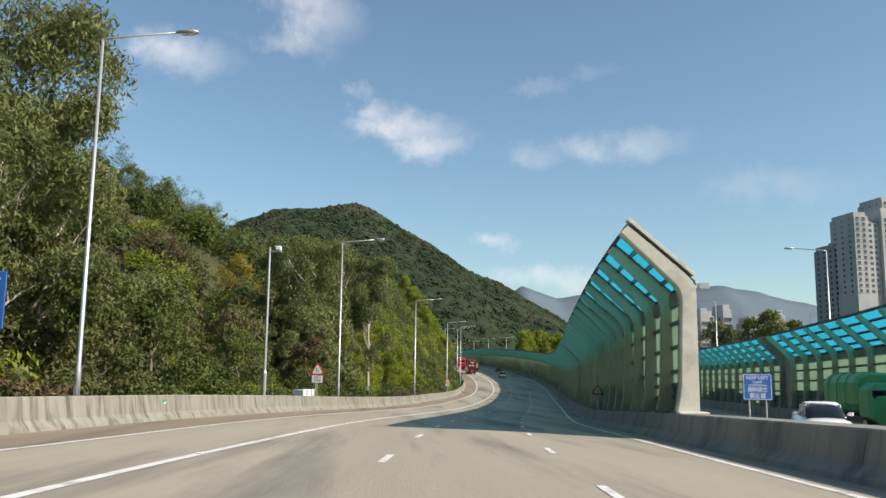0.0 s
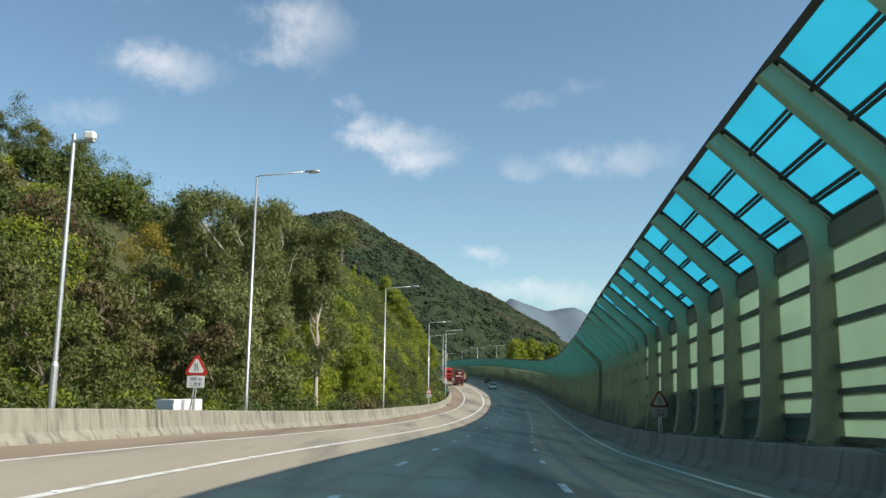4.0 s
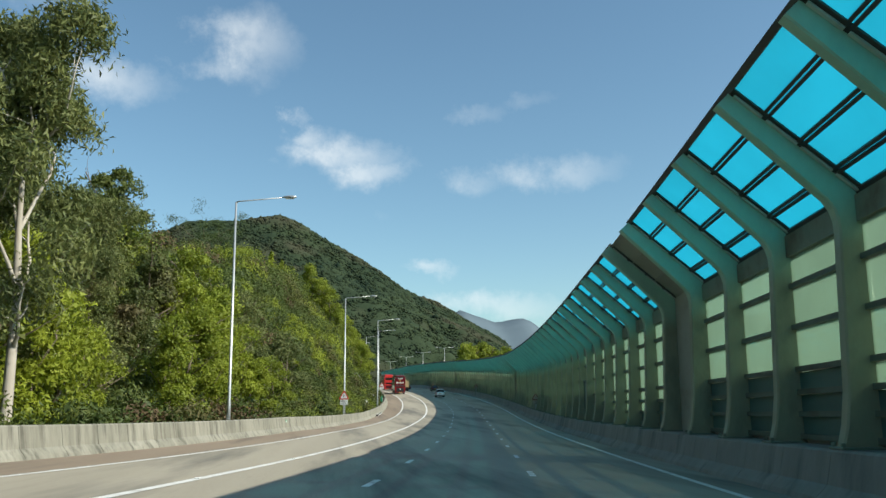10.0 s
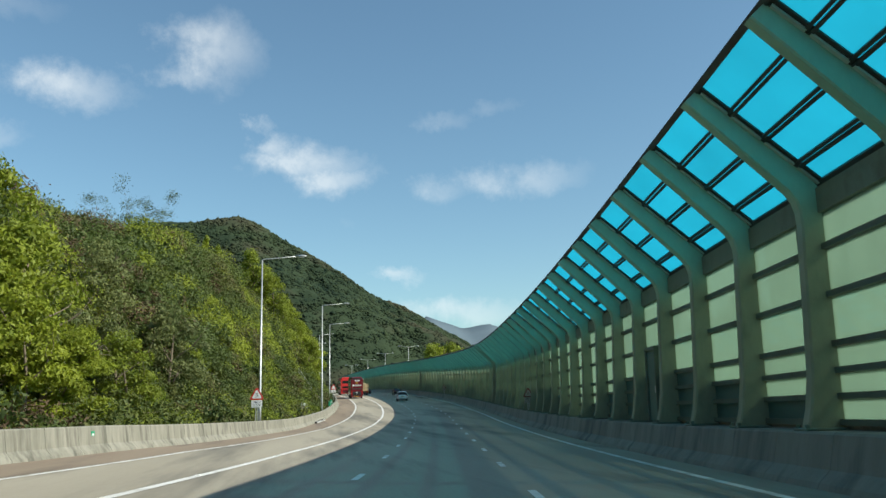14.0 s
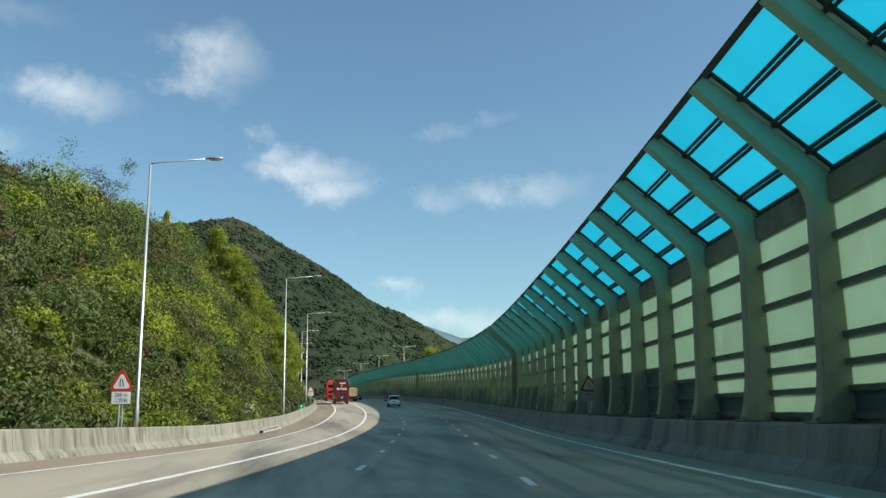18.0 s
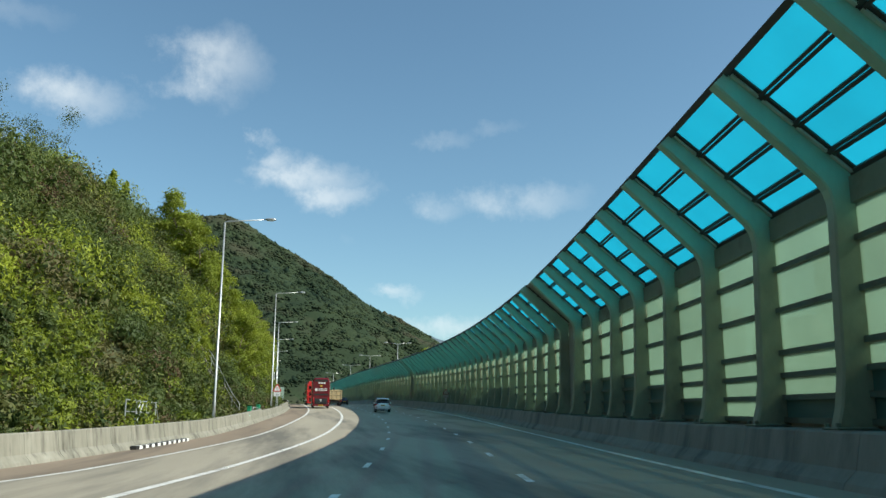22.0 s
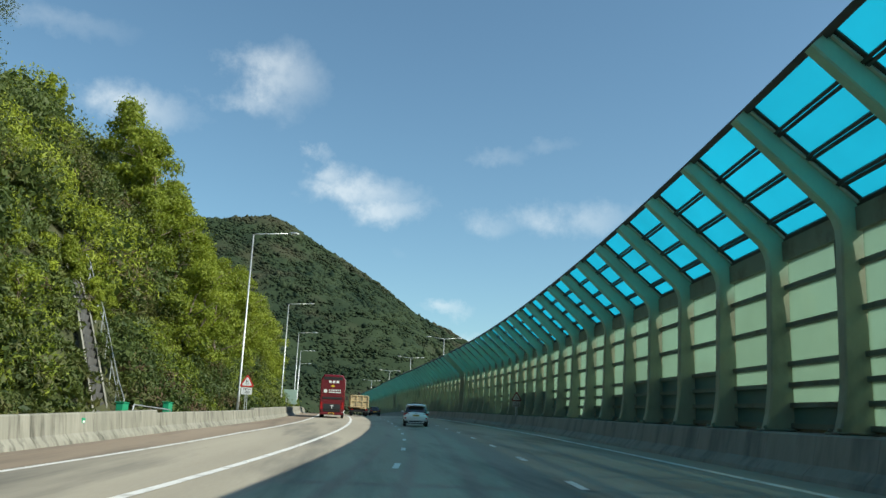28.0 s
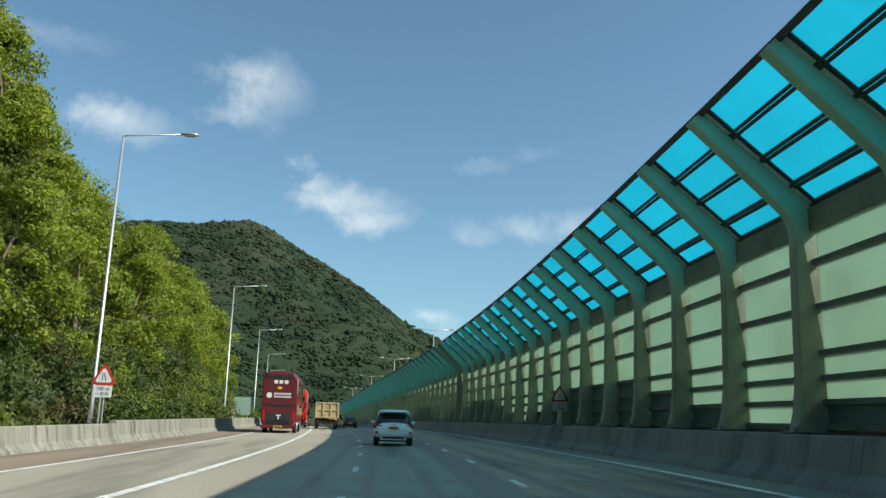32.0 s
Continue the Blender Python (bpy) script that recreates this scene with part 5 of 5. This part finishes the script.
def double_decker(m, paint, label, advert=True):
    W, L, H = 1.25, 11.3, 4.35
    b = thing("double_decker_bus", m, label, "bus", "double-decker buses")
    Mesh().loft([ring(y, w, z0, z1, 24, 9) for y, w, z0, z1 in ((0, W - 0.06, 0.42, H - 0.12), (0.12, W, 0.34, H), (0.6, W, 0.32, H + 0.03), (L - 0.7, W, 0.32, H + 0.03), (L - 0.15, W, 0.34, H - 0.04), (L, W - 0.08, 0.45, H - 0.3))]).made("body", paint, b, smooth=False)
    for s in (-1, 1):       # side glazing, both decks
        for z0, z1 in ((1.35, 2.05), (2.75, 3.6)):
            for k in range(7):
                y = 0.9 + k * 1.42
                Mesh().box(s * W - 0.01, s * W + 0.012, y, y + 1.32, z0, z1, 0.01).made("window", GLASS, b)
        Mesh().box(s * W - 0.02, s * W + 0.02, 0.5, 0.56, 2.75, 3.9, 0.005).made("edge_strip", WHITE, b)
        for y in (2.2, 3.5, L - 2.6):
            wheel(b, s * (W - 0.16), y, 0.48, 0.28, s)
        lamp = Mesh().box(s * 1.06 - 0.09, s * 1.06 + 0.09, -0.03, 0.05, 0.9, 1.6, 0.02).made("tail_lamp", TAIL, b)
        Mesh().tube([(s * 1.02, -0.02, 2.25), (s * 1.02, 0.05, 2.25)], 0.06, 10).made("lamp_round", TAIL, b)
        arm = Mesh().tube([(s * 1.2, L - 0.1, 2.4), (s * 1.45, L + 0.1, 2.3)], 0.03, 6).made("mirror_arm", BLACK, b)
        Mesh().box(s * 1.45 - 0.1, s * 1.45 + 0.1, L + 0.05, L + 0.13, 1.9, 2.35, 0.02).made("mirror", BLACK, arm)
    if advert:
        Mesh().box(-0.98, 0.98, -0.02, 0.06, 1.88, 2.10, 0.02).made("lower_panel", BLACK, b)
        Mesh().box(-0.95, 0.95, -0.01, 0.06, 3.82, 4.12, 0.02).made("destination_box", BLACK, b)
        bars = Mesh()
        for x in (-0.42, -0.05, 0.32):
            bars.box(x, x + 0.26, -0.022, -0.011, 3.52, 3.76)
        for k in range(7):
            bars.box(-0.38 + k * 0.18, -0.26 + k * 0.18, -0.022, -0.011, 2.72, 2.86)
            bars.box(-0.38 + k * 0.18, -0.25 + k * 0.18, -0.022, -0.011, 2.52, 2.64)
        bars.made("advert_bars", WHITE, b)
        Mesh().tube([(-0.72, -0.022, 2.68), (-0.72, 0.0, 2.68)], 0.20, 16).made("advert_disc", WHITE, b)
        Mesh().box(-0.16, 0.16, -0.022, -0.011, 3.12, 3.30, 0.004).made("crest", PLATE, b)
        em = Mesh().box(-0.16, 0.16, -0.022, -0.01, 1.22, 1.30).box(-0.04, 0.04, -0.022, -0.01, 0.98, 1.22)
        em.made("emblem", WHITE, b)
    grille = Mesh().box(-0.85, 0.85, -0.012, 0.06, 0.62, 1.42, 0.02).made("engine_cover", BUS_RED if paint != BUS_RED else CAR_DARK, b)
    for k in range(5):
        Mesh().box(-0.8, 0.8, -0.03, -0.012, 0.66 + k * 0.06, 0.69 + k * 0.06).made("slat", BLACK, grille)
    if not advert:
        Mesh().box(-0.95, 0.95, -0.012, 0.06, 2.85, 3.55, 0.03).made("rear_window", GLASS, b)
        Mesh().box(-0.9, 0.9, -0.012, 0.06, 1.7, 2.2, 0.03).made("lower_window", GLASS, b)
    Mesh().box(-1.2, 1.2, -0.06, 0.1, 0.34, 0.56, 0.03).made("bumper", paint, b)
    p = Mesh().box(-0.3, 0.3, -0.07, -0.05, 0.42, 0.53, 0.004).made("number_plate", PLATE, b)
    Mesh().box(-0.2, 0.2, -0.076, -0.07, 0.45, 0.50).made("bar", BLACK, p)
    return b


double_decker(spot(263.5, -7.1, 0.0, True), BUS_RED, "dark red double-decker bus with white advert on its rear")
double_decker(spot(301, -7.0, 0.0, True), BUS_BRIGHT, "bright red double-decker bus further ahead", False)

truck = thing("tipper_truck", spot(292, -3.6, 0, True), "tan steel tipper truck with ribbed tailgate", "truck")
Mesh().box(-1.05, 1.05, 0.0, 8.0, 0.72, 0.95, 0.03).made("chassis", BLACK, truck)
Mesh().box(-1.24, 1.24, -0.1, 5.6, 1.15, 2.65, 0.04).made("tipping_body", TIPPER, truck)
gate = Mesh().box(-1.22, 1.22, -0.2, -0.1, 1.15, 2.75, 0.02).made("tailgate", TIPPER, truck)
for x in (-1.15, -0.4, 0.4, 1.15):
    Mesh().box(x - 0.07, x + 0.07, -0.28, -0.2, 1.15, 2.75, 0.015).made("rib", TIPPER, gate)
for z in (1.2, 1.95, 2.68):
    Mesh().box(-1.22, 1.22, -0.27, -0.2, z - 0.06, z + 0.06, 0.015).made("rib", TIPPER, gate)
Mesh().box(-1.2, 1.2, 6.0, 8.1, 0.9, 2.85, 0.12).made("cab", TIPPER, truck)
Mesh().tube([(0.1, 5.8, 2.6), (0.1, 5.8, 3.15), (0.1, 5.75, 3.25)], [0.12, 0.12, 0.16], 8).made("exhaust_stack", BLACK, truck)
Mesh().box(-1.1, 1.1, -0.1, 0.0, 0.55, 0.75, 0.02).made("rear_bar", BLACK, truck)
for s in (-1, 1):
    for y in (0.9, 2.2, 6.8):
        wheel(truck, s * 1.0, y, 0.5, 0.34, s)
    Mesh().box(s * 0.95 - 0.14, s * 0.95 + 0.14, -0.14, -0.08, 0.80, 0.95, 0.015).made("tail_lamp", TAIL, truck)
    Mesh().box(s * 1.0 - 0.22, s * 1.0 + 0.22, 0.2, 0.23, 0.25, 0.9).made("mud_flap", BLACK, truck)

lorry = thing("green_lorry", spot(51, 21.6, -0.05, turn=180), "green box lorry with rounded tank body on the opposite road", "truck")
Mesh().loft([ring(y, w, z0, z1, 20, 3.5) for y, w, z0, z1 in ((-3.4, 0.9, 1.3, 3.0), (-3.1, 1.2, 1.0, 3.3), (1.6, 1.2, 1.0, 3.35), (2.0, 1.1, 1.1, 3.2))]).made("body", TRUCK_GREEN, lorry)
for y in (-2.4, -1.0, 0.4):
    Mesh().loft([ring(y + d, 1.235, 0.98, 3.38, 20, 3.5) for d in (-0.04, 0.04)]).made("hoop", TRUCK_GREEN, lorry)
Mesh().loft([ring(y, w, z0, z1, 16, 6) for y, w, z0, z1 in ((2.2, 1.15, 0.7, 2.7), (2.4, 1.2, 0.6, 2.8), (3.6, 1.2, 0.6, 2.7), (3.9, 1.1, 0.6, 2.0))]).made("cab", TRUCK_GREEN, lorry)
Mesh().box(-1.0, 1.0, 3.72, 3.86, 1.55, 2.4, 0.05).made("windscreen", GLASS, lorry)
Mesh().box(-0.9, 0.9, -3.3, 3.8, 0.6, 0.95, 0.03).made("chassis", BLACK, lorry)
for s in (-1, 1):
    for y in (-2.2, 2.9):
        wheel(lorry, s * 0.98, y, 0.48, 0.3, s)

# ---- buildings ----
def tower(x, y, z, w, d, floors, material, label, turn=12.0, setback=()):
    t = thing("apartment_tower", pose(x, y, z, 0, 0, turn), label, "building", "apartment towers")
    H = floors * 2.9
    for x0, x1, y0, y1, top in ((-w / 2, -w / 6, 0, d, H), (-w / 6, w / 6, 2.0, d, H - 3), (w / 6, w / 2, 0, d, H + 3)):
        Mesh().box(x0, x1, y0, y1, 0, top, 0.1).made("wall", material, t)
        Mesh().box(x0 + 0.5, x1 - 0.5, y0 + 1, y1 - 1, top, top + 2.2, 0.1).made("roof_house", material, t)
    frame, pane = Mesh().box(-0.98, 0.98, -0.30, 0.02, -0.16, 0.0).data("sill", material), Mesh().box(-0.85, 0.85, -0.06, 0.02, 0.0, 1.5).data("window", WINDOW)
    for f in range(max(2, floors - 14), floors):
        for k, xx in enumerate((-0.42, -0.27, 0.27, 0.42)):
            p = put("window", pane, t, pose(xx * w, 0, f * 2.9 + 0.9))
            put("sill", frame, p)
        p = put("window", pane, t, pose(-0.06 * w, 2.0, f * 2.9 + 0.9))
        p = put("window", pane, t, pose(0.07 * w, 2.0, f * 2.9 + 0.9))
    side = Mesh().box(-0.06, 0.02, -0.62, 0.62, 0.0, 1.25).data("window", WINDOW)
    for f in range(max(2, floors - 14), floors):
        for k in range(3):
            put("window", side, t, pose(-w / 2, d * (0.2 + 0.3 * k), f * 2.9 + 0.9))
    return t


tower(241, 425, -9, 24, 20, 33, TOWER, "pale grey apartment tower with many small windows", 8)
tower(266, 440, -9, 26, 20, 37, TOWER, "pale grey apartment tower with many small windows", 8)
tower(232, 440, -9, 12, 18, 28, TOWER_GREY, "dark grey apartment tower beside the pale ones", 8)
for x, y, w, f in ((105, 330, 10, 6), (118, 345, 12, 5), (133, 360, 12, 6), (150, 350, 16, 5)):
    tower(x, y, -9, w, 12, f + 7, TOWER, "low white apartment block among trees", 5)


# ---- small roadside things ----
box = thing("roadside_cabinet", spot(58.7, -13.7, 0.0), "white metal roadside cabinets behind the parapet", "cabinet")
for k in range(3):
    c = Mesh().box(-0.3, 0.5, -0.8 + k * 1.25, 0.0 + k * 1.25, -0.3, 1.36, 0.03).made("body", WHITE, box)
    Mesh().box(0.5, 0.52, -0.75 + k * 1.25, -0.05 + k * 1.25, 0.1, 1.3, 0.01).made("door", WHITE, c)
mast = thing("camera_mast", spot(47.6, -12.75, 0.2), "slim grey camera mast behind the parapet", "mast")
Mesh().tube([(0, 0, 0), (0, 0, 2.0), (0, 0, 2.1), (0, 0, 9.3)], [0.12, 0.12, 0.085, 0.06], 10).made("column", GALV, mast)
Mesh().box(-0.06, 0.7, -0.06, 0.06, 9.0, 9.1, 0.03).made("bracket", GALV, mast)
Mesh().box(0.35, 0.7, -0.12, 0.12, 9.1, 9.36, 0.05).made("camera_housing", WHITE, mast)
Mesh().box(-0.16, 0.16, -0.16, 0.16, 0, 0.04, 0.01).made("base_plate", GALV, mast)
for y in (31.4, 116.4, 203.0):
    s = thing("marker_plate", spot(y, -11.73, 0.55), "small green marker plate fixed to the parapet", "marker", "marker plates")
    Mesh().box(0.0, 0.03, -0.14, 0.14, -0.2, 0.2, 0.006).made("plate", GREEN, s)
    Mesh().box(0.031, 0.036, -0.08, 0.08, 0.05, 0.12).box(0.031, 0.036, -0.08, 0.08, -0.1, -0.03).made("bars", WHITE, s)


def railing(y, u, n=3, gap=1.6):
    r = thing("steel_railing", spot(y, u, 0.9), "galvanised steel railing with a sloping brace", "railing", "railings behind the parapet")
    for k in range(n + 1):
        Mesh().tube([(0, k * gap, -0.8), (0, k * gap, 1.1)], 0.035, 8).made("post", GALV, r)
    for z in (0.55, 1.08):
        Mesh().tube([(0, 0, z), (0, n * gap, z)], 0.03, 8).made("rail", GALV, r)
    Mesh().tube([(0, gap * 0.4, -0.6), (0, gap * 1.4, 1.05)], 0.035, 8).made("brace", GALV, r)
    Mesh().tube([(0, gap * 0.7, -0.6), (0, gap * 1.7, 1.05)], 0.035, 8).made("brace", GALV, r)
    Mesh().tube([(0, n * gap, 1.08), (0, n * gap + 0.9, -0.3)], 0.03, 8).made("end_rail", GALV, r)


railing(177.2, -13.4)
railing(292.0, -13.4, 2)

DARK_STONE = mat("dark_stone", (0.05, 0.05, 0.048), (0.12, 0.115, 0.105), 0.9, scale=2.0, fine=12, bump=0.4, obj=0.4)
# stepped drainage channel with a handrail up the slope
steps = thing("stepped_channel", I4, "dark stone stepped drainage channel up the slope with pale concrete sides", "steps")
N = 26
for k in range(N):
    u = -14.4 - k * 0.30
    x, yy, _ = road(212.0 + k * 0.55, u)
    z = float(ground_z(x, yy))
    Mesh().box(-0.30, 0.25, -0.65, 0.65, -0.6, 0.12, 0.02).made("step", DARK_STONE, steps, Matrix.Translation((x, yy, z + 0.1)))
for s in (-0.95, 0.95):
    pts = []
    m = Mesh()
    rings = []
    for k in range(N):
        u = -14.2 - k * 0.30
        x, yy, _ = road(212.0 + k * 0.55 + s, u)
        z = float(ground_z(*road(212.0 + k * 0.55, u)[:2]))
        rings.append([(x, yy - 0.14, z - 0.6), (x, yy + 0.14, z - 0.6), (x, yy + 0.14, z + 0.5), (x, yy - 0.14, z + 0.5)])
    m.loft(rings).made("side_wall", CONCRETE_PALE, steps)
hand = thing("handrail", I4, "pale green tubular handrail beside the stepped channel", "handrail")
top = []
for k in range(0, 27, 3):
    u = -13.9 - k * 0.30
    x, yy, _ = road(213.6 + k * 0.55, u)
    z = float(ground_z(x, yy))
    top.append((x, yy, z + 1.5))
    Mesh().tube([(x, yy, z - 0.3), (x, yy, z + 1.5)], 0.03, 6).made("post", GALV, hand)
Mesh().tube(top, 0.03, 6).made("rail", GALV, hand)
Mesh().tube([(x, y, z - 0.5) for x, y, z in top], 0.025, 6).made("rail", GALV, hand)
for y in (209.0, 215.6):
    b = thing("green_box", spot(y, -12.5, 0.75), "small green metal box behind the parapet", "box", "green boxes")
    Mesh().box(-0.15, 0.15, -0.32, 0.32, -0.7, 0.42, 0.03).made("body", GREEN, b)
    Mesh().box(-0.18, 0.18, -0.35, 0.35, 0.42, 0.46, 0.01).made("lid", GREEN, b)
low = thing("low_rail", spot(209.5, -12.3, 0.85), "low pale steel rail on the parapet", "railing")
Mesh().tube([(0, 0, -0.3), (0, 0.3, 0.28), (0, 5.6, 0.28), (0, 5.9, -0.3)], 0.03, 6).made("rail", GALV, low)

# black and white kerb blocks at the foot of the parapet
for k in range(10):
    y = 172.0 + k * 0.85
    b = tagged(Mesh().box(-0.09, 0.16, 0, 0.42, 0.0, 0.16, 0.02).made("kerb_block", BLACK, None, spot(y, -11.38, 0.0)), "black painted kerb block at the foot of the parapet", "kerb block", "black and white kerb blocks")
    b = tagged(Mesh().box(-0.09, 0.16, 0.43, 0.84, 0.0, 0.16, 0.02).made("kerb_block", WHITE, None, spot(y, -11.38, 0.0)), "white painted kerb block at the foot of the parapet", "kerb block", "black and white kerb blocks")

blue = thing("direction_sign", spot(22.0, -14.05, 0.2), "blue direction sign with white lettering on a post", "road sign")
Mesh().tube([(-0.8, 0.05, 0), (-0.8, 0.05, 4.0)], 0.06, 8).made("post", GALV, blue)
Mesh().tube([(0.8, 0.05, 0), (0.8, 0.05, 4.0)], 0.06, 8).made("post", GALV, blue)
bb = Mesh().box(-1.4, 1.4, -0.02, 0.02, 2.5, 4.1, 0.02).made("board", BLUE, blue)
letters("T", 0.42, WHITE, bb, Matrix.Translation((1.12, -0.024, 3.75)) @ FACE)

trailer = thing("roadside_sign_board", spot(305, -13.4, 0.3), "pale green back of a sign board on posts", "road sign")
for x in (-0.7, 0.7):
    Mesh().tube([(x, 0, 0), (x, 0, 3.0)], 0.05, 8).made("post", GALV, trailer)
Mesh().box(-1.0, 1.0, -0.06, -0.02, 0.9, 3.0, 0.01).made("board", mat("pale_green_board", (0.25, 0.36, 0.30), (0.33, 0.44, 0.38), 0.5, scale=2, fine=20, bump=0), trailer)
